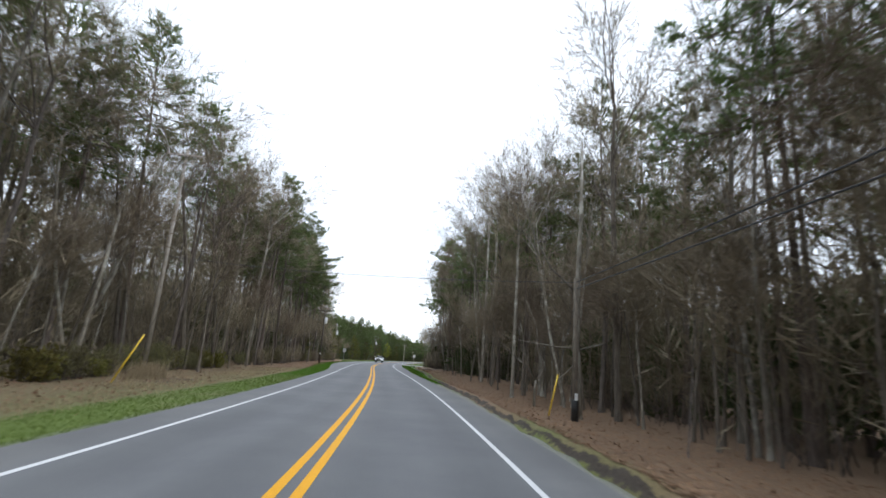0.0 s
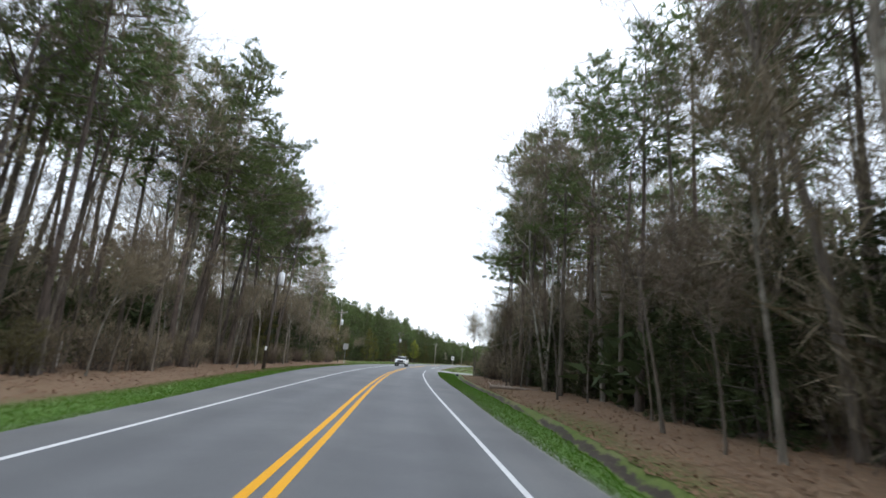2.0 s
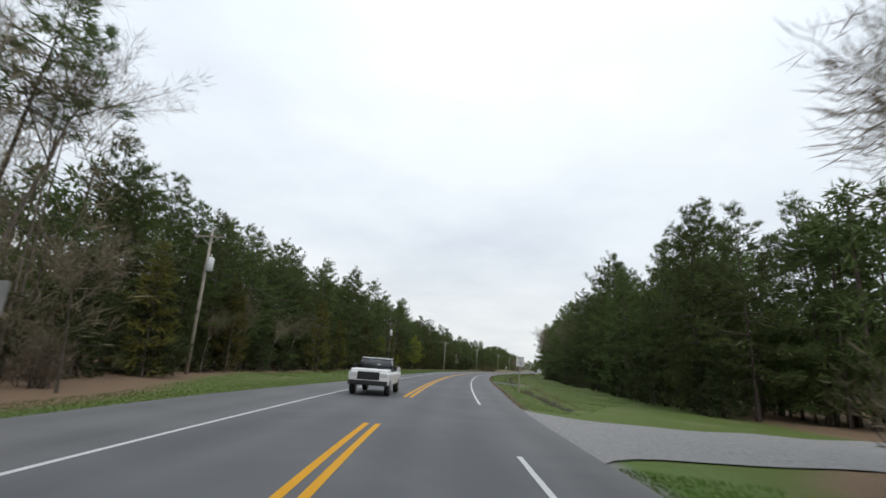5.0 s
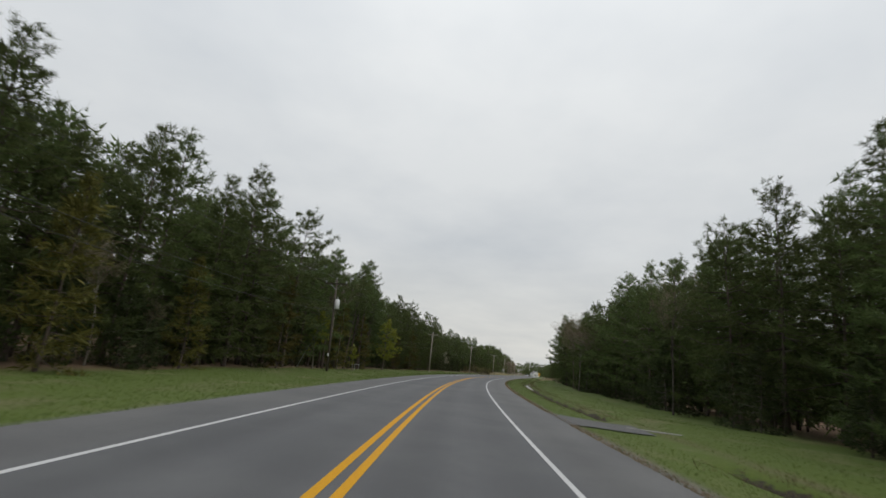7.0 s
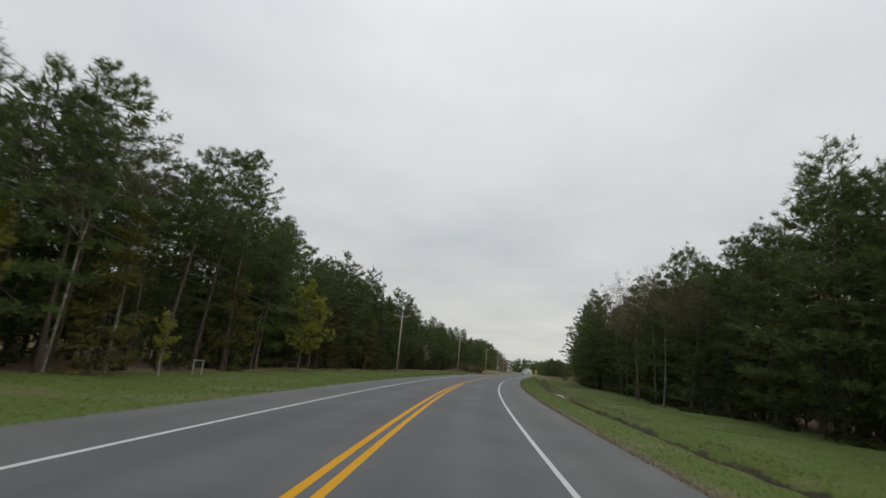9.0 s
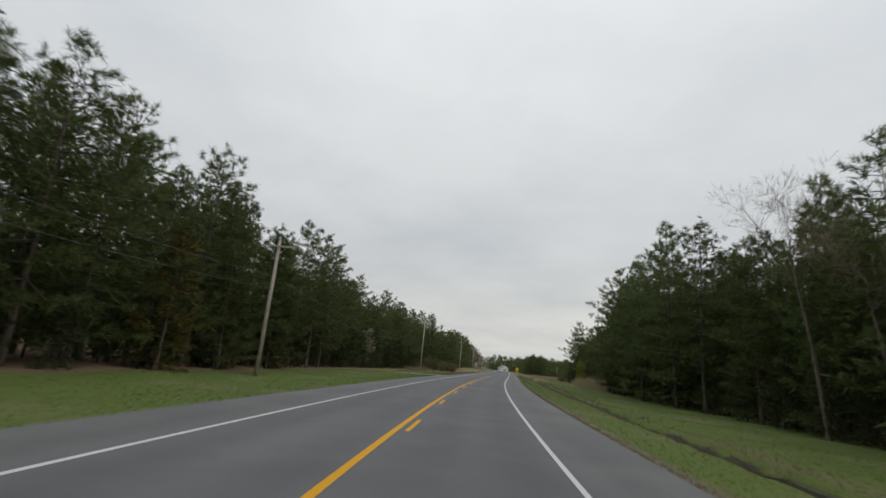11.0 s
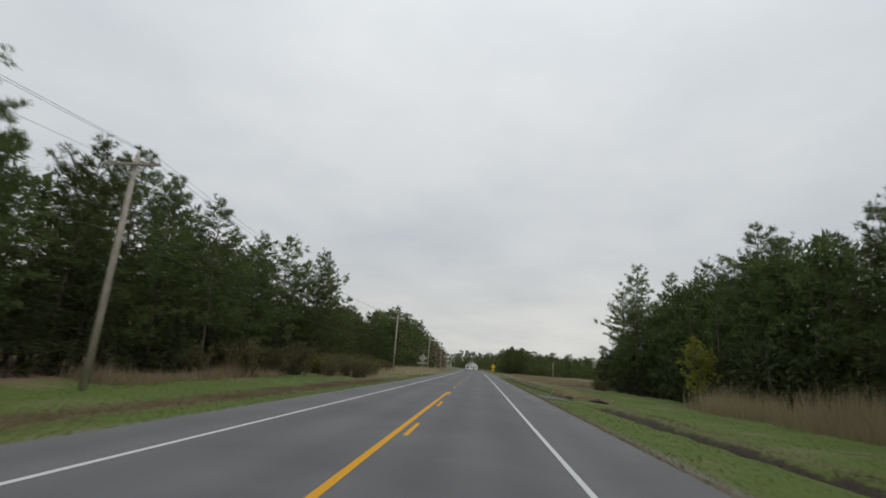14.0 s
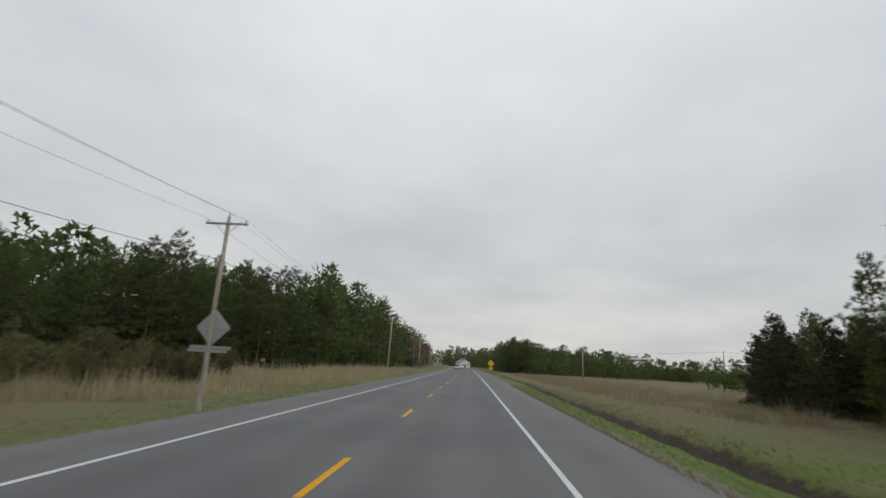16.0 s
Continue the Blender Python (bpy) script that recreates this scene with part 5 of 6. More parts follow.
scatter(far_woods, MID_FAR, 512, 545, 14, 26, 40, 10.5, 14)
scatter(far_woods, MID_FAR, 540, 600, 14, 70, 130, 10.0, 14)
scatter(far_woods, FAR_TREE, 600, 700, 14, 190, 170, 10.5, 14)
scatter(far_woods, FAR_TREE, 420, 600, 150, 220, 110, 8, 14)
scatter(far_woods, LOW_FAR, 516, 600, 14, 60, 110, 4.6, 6, 0.3)
scatter(far_woods, LOW_FAR, 545, 620, 60, 170, 150, 4.6, 6, 0.3)
scatter(far_woods, LOW_FAR, 660, 800, 20, 60, 40, 5.5, 6, 0.3)
scatter(far_woods, LOW_FAR, 440, 640, -30, -19, 110, 4.5, 6, 0.3)
scatter(far_woods, FAR_BROWN, 500, 580, -24, -15, 40, 9.5, 14, 0.2)
scatter(far_woods, MID_FAR, 620, 760, -50, -14, 110, 11, 14)
scatter(far_woods, LOW_FAR, 386, 404, 36, 95, 110, 2.9, 6, 0.25)
scatter(far_woods, LOW_FAR, 404, 440, 44, 110, 120, 3.4, 6, 0.3)
scatter(far_woods, FAR_TREE, 455, 560, 80, 150, 120, 7.5, 14)
scatter(far_woods, FAR_TREE, 688, 820, lambda s: 6 + 12 * float(ease(s, 700, 730)), lambda s: 120, 170, 12.5, 14)
scatter(far_woods, FAR_TREE, 820, 1500, -140, -9, 130, 16, 14)
scatter(far_woods, FAR_TREE, 820, 1500, 9, 170, 140, 16, 14)
# low growth that shuts off the view under the crowns
scatter(far_woods, MID_FAR, 134, 360, -36, -27, 120, 5.0, 14, 0.3)
scatter(far_woods, MID_FAR, 132, 370, 29, 38, 130, 5.0, 14, 0.3)
scatter(far_woods, MID_FAR, -40, 132, -44, -33, 70, 5.0, 14, 0.3)
scatter(far_woods, MID_FAR, -40, 116, 30, 40, 70, 5.0, 14, 0.3)
scatter(far_woods, FAR_TREE + FAR_BROWN, -120, 134, -110, -40, 260, 13, 14)
scatter(far_woods, FAR_TREE + FAR_BROWN, -120, 116, 38, 110, 260, 13, 14)
scatter(far_woods, FAR_TREE, 134, 430, -110, -34, 420, 11, 14)
scatter(far_woods, FAR_TREE, 130, 366, 36, 110, 360, 11, 14)
far_woods.finish("far_woods", "distant green woods beyond the field")

# ---------------------------------------------------------------- grass, reeds, fallen leaves
def cover(name, label, category, mat, count, where, length, width, spread=0.45, seed=3, flat=False, clump=0):
    rng = np.random.default_rng(seed)
    grow = 1.0
    if clump:
        s, lat = where(rng, count // clump)
        tall = np.repeat(rng.uniform(0.45, 1.35, len(s)) * (0.75 + 0.35 * np.sin(s * 0.45) * np.cos(lat * 0.6)), clump)
        s, lat = np.repeat(s, clump), np.repeat(lat, clump)
        s, lat = s + rng.normal(0, 0.42, len(s)), lat + rng.normal(0, 0.42, len(lat))
        grow = tall[:, None]
    else:
        s, lat = where(rng, count)
    x, y = road_xy(s, lat)
    z = ground_z(s, lat)
    c = np.stack([x, y, z], 1)
    n = len(c)
    d = rng.normal(0, spread, (n, 3))
    d[:, 2] = rng.normal(0.02, 0.05, n) if flat else 1.0
    d /= np.linalg.norm(d, axis=1, keepdims=True)
    side = np.cross(d, rng.normal(0, 1, (n, 3)))
    if flat:
        side = np.cross(d, np.array([0, 0, 1.0]) + rng.normal(0, 0.14, (n, 3)))
        c[:, 2] += 0.025
    side /= np.linalg.norm(side, axis=1, keepdims=True) + 1e-9
    ln = length * grow * rng.uniform(0.5, 1.4, (n, 1))
    wd = width * rng.uniform(0.6, 1.4, (n, 1))
    v = np.stack([c - side * wd / 2, c + side * wd / 2, c + d * ln], 1).reshape(-1, 3)
    me = mesh_tris(name, v, np.arange(len(v)).reshape(-1, 3), [mat])
    return tagged(new(name, me), label, category, kind="stuff")


def verge_left(rng, n):
    s = rng.uniform(-5, 385, n)
    w = 2.5 + 7.0 * ease(s, 116, 155)
    lat = left_edge(s) - 0.1 - w * rng.uniform(0, 1, n) ** 1.3
    keep = ~((s > 294.2) & (s < 297.8)) & ~((s > 346) & (lat < -8.0)) & (rng.uniform(0, 1, n) < 1 - 0.4 * ease(s, 345, 355))
    return s[keep], lat[keep]


def verge_right(rng, n):
    s = rng.uniform(-5, 400, n)
    w = 2.0 + 8 * ease(s, 125, 150)
    lat = right_edge(s) + 0.1 + w * rng.uniform(0, 1, n) ** 1.4
    keep = ~((s > 165.4) & (s < 170.6) & (lat < 9.5 - np.abs(s - 168) * 0.9)) & ~((s > 333) & (s < 337) & (lat < 8.1)) & (s > 34 + 10 * rng.uniform(0, 1, n)) & (np.abs(lat - ditch_lat(s) - 0.24) > 0.5 + 0.25 * ease(s, 305, 345)) & ((lat < ditch_lat(s)) | (s > 125)) & ~((s > 117) & (s < 130)) & ~((s > 363) & (lat > ditch_lat(s)) & (rng.uniform(0, 1, n) < 0.8))
    return s[keep], lat[keep]


cover("grass", "green spring grass on the road verge", "grass", MAT_GRASS, 165000, verge_left, 0.065, 0.014, seed=3)
cover("grass", "green spring grass along the roadside ditch", "grass", MAT_GRASS, 150000, verge_right, 0.065, 0.014, seed=4)
def fresh_strip(rng, n):
    s = rng.uniform(34, 117, n)
    u = rng.uniform(0, 1, n)
    right = rng.uniform(0, 1, n) < 0.5
    lat = np.where(right, right_edge(s) + 0.15 + (ditch_lat(s) - right_edge(s) - 0.15) * u, left_edge(s) - 0.1 - 2.2 * u ** 1.5)
    return s, lat


cover("grass", "fresh bright green grass strip beside the road", "grass", MAT_FRESH, 60000, fresh_strip, 0.07, 0.016, seed=16)
cover("dry_grass", "straw-coloured grass tufts along the road edge", "grass", MAT_REED, 16000,
      lambda rng, n: (lambda s: (s, right_edge(s) + 0.05 + np.abs(rng.normal(0, 0.14, n))))(rng.uniform(130, 400, n)), 0.09, 0.022, seed=5)
def ditch_lips(rng, n):
    s = rng.uniform(132, 400, n)
    lat = ditch_lat(s) + np.where(rng.uniform(0, 1, n) < 0.45, -0.42, 0.62 + 0.25 * ease(s, 305, 345)) + rng.normal(0, 0.13, n)
    keep = ditch_open(s) > 0.5
    return s[keep], lat[keep]


cover("dry_grass", "dry brown and tan tufts on the ditch banks", "grass", MAT_OLIVE, 26000, ditch_lips, 0.15, 0.022, 0.55, seed=14, clump=9)
cover("dry_grass", "tan dry grass tufts beside the first pole", "grass", MAT_REED, 9000,
      lambda rng, n: (lambda s: (s, -7.4 - 3.2 * rng.uniform(0, 1, n) ** 0.8))(rng.uniform(-4, 48, n)), 0.20, 0.022, 0.5, seed=12, clump=30)
cover("dry_grass", "tall straw grass round the pole's foot", "grass", MAT_REED, 900,
      lambda rng, n: (22.5 + rng.normal(0, 0.9, n), -11.3 + rng.normal(0, 0.4, n)), 0.8, 0.03, 0.25, seed=13)
cover("fallen_leaves", "brown fallen leaves on the forest floor", "leaves", MAT_LEAFLITTER, 60000,
      lambda rng, n: (lambda s: (s, ditch_lat(s) + 0.55 + 7 * rng.uniform(0, 1, n) ** 1.4))(rng.uniform(-5, 114, n)), 0.12, 0.08, seed=6, flat=True)
cover("fallen_leaves", "brown fallen leaves below leafless trees", "leaves", MAT_LEAFLITTER, 30000,
      lambda rng, n: (lambda s: (s, -7.6 - 8 * rng.uniform(0, 1, n)))(rng.uniform(-5, 118, n)), 0.13, 0.09, seed=7, flat=True)
cover("reeds", "tall dry tan reeds in the wet field", "reeds", MAT_STRAW, 30000,
      lambda rng, n: (lambda s: (s, 12 + 3.0 * (1 - ease(s, 372, 392)) + np.abs(rng.normal(0, 10, n))))(rng.uniform(368, 475, n)), 0.70, 0.026, 0.30, seed=8, clump=36)
cover("reeds", "dry tan cattail reeds beside the pines", "reeds", MAT_REED, 14000,
      lambda rng, n: (lambda s: (s, 17.5 + 2.5 * ease(s, 335, 365) + np.abs(rng.normal(0, 2.2, n))))(rng.uniform(306, 338, n)), 1.75, 0.03, 0.16, seed=9, clump=36)
cover("reeds", "dry pinkish-tan grass beside the road", "reeds", MAT_STRAW, 24000,
      lambda rng, n: (lambda s: (s, -8.6 - np.abs(rng.normal(0, 5.0, n))))(rng.uniform(366, 440, n)), 0.95, 0.035, 0.22, seed=10, clump=36)
cover("reeds", "sparse straw-coloured reeds among olive brush", "reeds", MAT_STRAW, 6000,
      lambda rng, n: (lambda s: (s, -11.2 - np.abs(rng.normal(0, 2.2, n))))(rng.uniform(350, 368, n)), 0.85, 0.03, 0.25, seed=18, clump=30)
cover("dry_grass", "dead brown grass on the broken ditch bank", "grass", MAT_REED, 5000,
      lambda rng, n: (lambda s: (s, ditch_lat(s) + 0.9 + np.abs(rng.normal(0, 0.8, n))))(rng.uniform(336, 353, n)), 0.32, 0.03, 0.5, seed=15, clump=20)
cover("dry_grass", "tan dry grass before the wood", "grass", MAT_REED, 5000,
      lambda rng, n: (lambda s: (s, -14.0 - np.abs(rng.normal(0, 1.0, n))))(rng.uniform(319, 337, n)), 0.75, 0.035, 0.25, seed=11, clump=36)
cover("dry_grass", "matted straw lying along the grass verge", "grass", MAT_REED, 11000,
      lambda rng, n: (lambda s: (s, -7.5 - 0.5 * wobble(s, 6) + rng.normal(0, 0.28, n)))(rng.uniform(302, 345, n)), 0.22, 0.028, 0.9, seed=17, clump=14)


# ---------------------------------------------------------------- poles and wires
def pole_thing(s, lat, height, arm, mat, trafo=None, lean=0.0, label="weathered wooden utility pole with crossarm", tag_z=None):
    e = thing("utility_pole", label, "utility pole", "roadside utility poles", place(s, lat, lean=lean))
    part("shaft", smooth_bm(bm_tube([(0, 0, -0.3), (0, 0, height * 0.5), (0, 0, height)], [0.135, 0.115, 0.09], 12)), mat, e)
    if arm:
        za = height - 0.45
        part("crossarm", bm_box(2.3, 0.09, 0.11, (0, -0.14, za), 0.012), mat, e)
        for sgn in (-1, 1):
            part("brace", bm_tube([(sgn * 0.62, -0.13, za - 0.05), (0, -0.12, za - 0.62)], [0.016, 0.016], 6), MAT_STEEL, e, "thin steel brace")
        for xo in (-1.05, 0.0, 1.05):
            ztop = za + 0.055 if xo else height
            part("insulator", smooth_bm(bm_tube([(xo, -0.14 if xo else 0, ztop), (xo, -0.14 if xo else 0, ztop + 0.07), (xo, -0.14 if xo else 0, ztop + 0.09), (xo, -0.14 if xo else 0, ztop + 0.2)],
                                               [0.018, 0.02, 0.05, 0.035], 10)), MAT_PORCELAIN, e, "grey porcelain insulator")
    if trafo:
        can = part("transformer", smooth_bm(bm_tube([(0.32, -0.12, trafo - 0.55), (0.32, -0.12, trafo - 0.5), (0.32, -0.12, trafo + 0.38), (0.32, -0.12, trafo + 0.46)], [0.2, 0.24, 0.24, 0.12], 14)), MAT_PORCELAIN, e, "pale grey transformer can")
        part("bushing", smooth_bm(bm_tube([(0.32, -0.12, trafo + 0.44), (0.32, -0.12, trafo + 0.7)], [0.05, 0.03], 8)), MAT_PORCELAIN, can)
        part("bracket", bm_box(0.2, 0.08, 0.1, (0.12, -0.1, trafo), 0.01), MAT_STEEL, e)
    if tag_z:
        part("tag", bm_box(0.14, 0.03, 0.3, (0.0, -0.16, tag_z), 0.01), MAT_SIGNWHITE, e, "small white plate")
    return e


POLES = [(-40, -12.5, 10.2, True, MAT_POLE, None, 0), (26, -13.0, 14.0, True, MAT_POLE, None, 0), (81.5, -9.2, 9.3, True, MAT_DARKPOLE, 7.2, 0),
         (140, -15.8, 10.0, True, MAT_POLE, 7.6, 0), (194.5, -12.3, 9.2, True, MAT_DARKPOLE, 6.7, -2.4), (255.3, -12.0, 8.6, True, MAT_POLE, None, 0),
         (315.6, -12.25, 9.1, True, MAT_POLE, None, 0), (374, -11.3, 8.9, True, MAT_POLE, None, 0), (434, -12.0, 9.0, True, MAT_POLE, None, 1),
         (495, -12.5, 9.0, True, MAT_POLE, None, 0), (556, -13, 9.0, True, MAT_POLE, None, 0), (617, -13, 9.0, True, MAT_POLE, None, 0)]
for s, lat, h, arm, mat, trafo, lean in POLES:
    pole_thing(s, lat, h, arm, mat, trafo, lean, tag_z=1.6 if mat is MAT_DARKPOLE else None,
               label=("dark wooden utility pole with crossarm and transformer" if trafo else "weathered grey wooden utility pole with crossarm"))
e = pole_thing(17.0, 9.3, 6.4, False, MAT_STEMBARK, None, 0, "short wooden service pole among roadside trees", 1.05)
part("sleeve", smooth_bm(bm_tube([(0, 0, -0.2), (0, 0, 0.9), (0, 0, 0.95)], [0.17, 0.16, 0.12], 12)), MAT_BLACK, e, "dark sleeve round the pole's foot")


def top_of(s, lat, h, xo, drop, lean):
    m = place(s, lat, lean=lean)
    return m @ Vector((xo, -0.14 if xo else 0, h - drop))


def wire(p, q, sag, r=0.011, label="black overhead power cable"):
    pts = []
    for k in range(17):
        u = k / 16
        v = Vector(p).lerp(Vector(q), u)
        v.z -= sag * 4 * u * (1 - u)
        pts.append(v)
    me = bpy.data.meshes.new("power_line")
    bm = bm_tube(pts, [r] * 17, 5)
    bm.to_mesh(me)
    bm.free()
    me.materials.append(MAT_WIRE)
    return tagged(new("power_line", me), label, "cable", "overhead cables")


for p, q in zip(POLES, POLES[1:]):
    for xo, drop in ((-1.05, 0.2), (0.0, -0.2), (1.05, 0.2), (0.0, 2.4), (0.0, 3.2)):
        wire(top_of(p[0], p[1], p[2], xo, drop, p[6]), top_of(q[0], q[1], q[2], xo, drop, q[6]), 1.3 if drop < 1 else 1.4, 0.0062 if drop < 1 else 0.011)
wire(top_of(26, -13.0, 7.0, 0, 0, 0), top_of(17.0, 9.3, 6.2, 0, 0, 0), 0.35, 0.014, "black service cable crossing the road")
wire(top_of(17.0, 9.3, 6.2, 0, 0, 0), top_of(-40, 8.0, 5.6, 0, 0, 0), 0.3, 0.024, "thick black service cable along the trees")
wire(top_of(17.0, 9.3, 5.9, 0, 0, 0), top_of(-40, 8.0, 4.9, 0, 0, 0), 0.3, 0.024, "thick black service cable along the trees")
pole_thing(-40, 8.0, 6.2, False, MAT_POLE, None, 0, "weathered wooden pole among the trees")
# poles in the field on the right
FIELD = [(470, 62, 8.4), (448, 24, 5.0)]
for s, lat, h in FIELD:
    pole_thing(s, lat, h, False, MAT_POLE, None, 0, "plain grey wooden pole in the field")
wire(top_of(470, 62, 8.2, 0, 0, 0), top_of(478, 120, 8.2, 0, 0, 0), 0.5, 0.02)
wire(top_of(470, 62, 7.4, 0, 0, 0), top_of(478, 120, 7.4, 0, 0, 0), 0.5, 0.02)
wire(top_of(470, 62, 8.2, 0, 0, 0), top_of(520, 14, 8.0, 0, 0, 0), 0.9, 0.02)


def guy_marker(s, lat, height, lean, tilt):
    """A stay wire to the ground with its yellow plastic guard."""
    e = thing("guy_guard", "yellow plastic guard on a pole's stay cable", "guy marker", "", place(s, lat, turn=tilt))
    d = Vector((math.sin(radians(lean)), 0, math.cos(radians(lean))))
    part("guard", smooth_bm(bm_tube([(-0.02 * d.x, 0, -0.1), d * height], [0.038, 0.034], 10)), MAT_MARKER, e)
    part("stay_cable", bm_tube([d * height, d * (height * 3.6)], [0.009, 0.009], 5), MAT_WIRE, e, "thin steel stay cable")
    return e


guy_marker(19, -11.2, 2.4, 24, 8)
guy_marker(17.6, 8.3, 1.9, 14, 10)


def stay(s, lat, lean, height):
    """A bare steel stay from the ground up towards a pole."""
    e = thing("guy_stay", "thin steel stay cable beside a utility pole", "guy cable", "", place(s, lat))
    d = Vector((math.sin(radians(lean)), 0, math.cos(radians(lean))))
    part("cable", bm_tube([(0, 0, -0.1), d * height], [0.012, 0.012], 6), MAT_WIRE, e)
    part("rod", bm_tube([(0, 0, -0.15), d * 1.6], [0.03, 0.026], 8), MAT_STEEL, e, "grey steel anchor rod guard")


stay(194.3, -15.4, 24, 7.4)


# ---------------------------------------------------------------- signs
def text_part(body, size, at, mat, parent, turn=None):
    cu = bpy.data.curves.new("lettering", "FONT")
    cu.body, cu.size, cu.align_x, cu.align_y, cu.extrude = body, size, "CENTER", "CENTER", 0.002
    tmp = bpy.data.objects.new("tmp", cu)
    me = bpy.data.meshes.new_from_object(tmp)
    bpy.data.objects.remove(tmp)
    me.transform(Matrix.Translation(at) @ Matrix.Rotation(radians(90), 4, "X"))
    me.materials.clear()
    me.materials.append(mat)
    ob = new("lettering", me)
    ob.parent = parent
    return ob


def post_part(e, h, mat, wood=False):
    if wood:
        return part("post", bm_box(0.10, 0.10, h + 0.3, (0, 0.06, h / 2 - 0.15), 0.008), mat, e, "square wooden post")
    return part("post", bm_box(0.06, 0.035, h + 0.3, (0, 0.03, h / 2 - 0.15), 0.008), mat, e)


def plate(w, h, at, corner=0.05, diamond=False, thick=0.006):
    bm = bmesh.new()
    pts = []
    for cx, cz, a0 in ((w / 2 - corner, h / 2 - corner, 0), (-w / 2 + corner, h / 2 - corner, 90), (-w / 2 + corner, -h / 2 + corner, 180), (w / 2 - corner, -h / 2 + corner, 270)):
        for k in range(5):
            a = radians(a0 + 22.5 * k)
            pts.append((cx + corner * math.cos(a), cz + corner * math.sin(a)))
    if diamond:
        c = math.sqrt(0.5)
        pts = [(c * (x - z), c * (x + z)) for x, z in pts]
    f = bm.faces.new([bm.verts.new((x + at[0], at[1], z + at[2])) for x, z in pts])
    ext = bmesh.ops.extrude_face_region(bm, geom=[f])
    bmesh.ops.translate(bm, vec=(0, thick, 0), verts=[v for v in ext["geom"] if isinstance(v, bmesh.types.BMVert)])
    bmesh.ops.recalc_face_normals(bm, faces=bm.faces[:])
    return bm


e = thing("speed_limit_sign", "white speed limit sign on a steel post in grass", "road sign", "", place(146.4, 7.2))
post_part(e, 2.7, MAT_POLE, True)
face = part("panel", plate(0.62, 0.77, (0, -0.012, 2.40), 0.06), MAT_SIGNWHITE, e)
rim = plate(0.58, 0.73, (0, -0.0155, 2.40), 0.05, thick=0.002)
part("border", rim, MAT_BLACK, face)
part("inner_face", plate(0.555, 0.705, (0, -0.019, 2.40), 0.04, thick=0.002), MAT_SIGNWHITE, face)
text_part("SPEED", 0.15, (0, -0.022, 2.635), MAT_BLACK, face)
text_part("LIMIT", 0.15, (0, -0.022, 2.485), MAT_BLACK, face)
text_part("50", 0.37, (0, -0.022, 2.245), MAT_BLACK, face)

e = thing("road_sign", "grey back of a square road sign on post", "road sign", "", place(118.7, -9.3, turn=180))
post_part(e, 2.9, MAT_STEEL)
part("panel", plate(0.76, 0.86, (0, -0.012, 2.66), 0.05), MAT_SIGNBACK, e)

e = thing("warning_sign", "grey back of a diamond road sign on wooden post", "road sign", "", place(364, -5.75, turn=176))
post_part(e, 2.8, MAT_POLE, True)
part("panel", plate(0.78, 0.78, (0, -0.012, 2.38), 0.05, True), MAT_SIGNBACK, e)
part("plaque", plate(1.3, 0.09, (0, -0.012, 1.80), 0.02), MAT_SIGNBACK, e, "narrow grey name plaque seen from behind")
part("plaque", plate(1.25, 0.09, (0, 0.12, 1.70), 0.02), MAT_SIGNBACK, e, "narrow grey name plaque seen from behind")

e = thing("warning_sign", "yellow diamond warning sign beside the road", "road sign", "", place(470, 7.25))
post_part(e, 3.2, MAT_STEEL)
face = part("panel", plate(1.15, 1.15, (0, -0.012, 2.4), 0.06, True), MAT_SIGNYELLOW, e)
part("symbol", bm_box(0.12, 0.004, 0.6, (0, -0.016, 2.4)), MAT_BLACK, face, "black upright bar")
part("plaque", plate(0.9, 0.55, (0, -0.012, 1.25), 0.04), MAT_SIGNYELLOW, e, "yellow advisory plaque")


def delineator(s, lat, h=1.1):
    e = thing("marker_post", "slim white marker post at the wood edge", "marker post", "white marker posts", place(s, lat))
    part("post", bm_box(0.09, 0.03, h + 0.2, (0, 0, h / 2 - 0.1), 0.01), MAT_SIGNWHITE, e)
    part("cap", bm_box(0.1, 0.04, 0.06, (0, 0, h), 0.012), MAT_PORCELAIN, e)


delineator(68, -15.4, 1.2)


def wire_frame(s, lat):
    e = thing("utility_stub", "small pale frame on short posts at wood edge", "frame", "", place(s, lat))
    for x in (-0.28, 0.28):
        part("post", bm_box(0.05, 0.05, 0.95, (x, 0, 0.35), 0.008), MAT_SIGNBACK, e)
    part("bar", bm_box(0.66, 0.05, 0.07, (0, 0, 0.82), 0.008), MAT_SIGNBACK, e)


wire_frame(212.0, -14.2)


def dirt_mound(s, lat, rx, ry, h, seed):
    """A low clod of broken ditch bank."""
    bm = bmesh.new()
    bmesh.ops.create_icosphere(bm, subdivisions=4, radius=1.0)
    for v in bm.verts:
        n = noise.noise(v.co * 1.7 + Vector((seed, 0, 0))) * 0.5 + noise.noise(v.co * 4.5 + Vector((0, seed, 0))) * 0.22
        v.co *= 1 + n
        v.co = Vector((v.co.x * rx, v.co.y * ry, v.co.z * h))
    me = bpy.data.meshes.new("dirt_mound")
    smooth_bm(bm).to_mesh(me)
    bm.free()
    me.materials.append(MAT_MOUND)
    ob = new("dirt_mound", me)
    ob.matrix_basis = place(s, lat, float(ground_z(s, lat)) - 0.02, turn=10 * seed)
    tagged(ob, "dark broken earth clod on the ditch bank", "earth", "earth clods by the ditch")


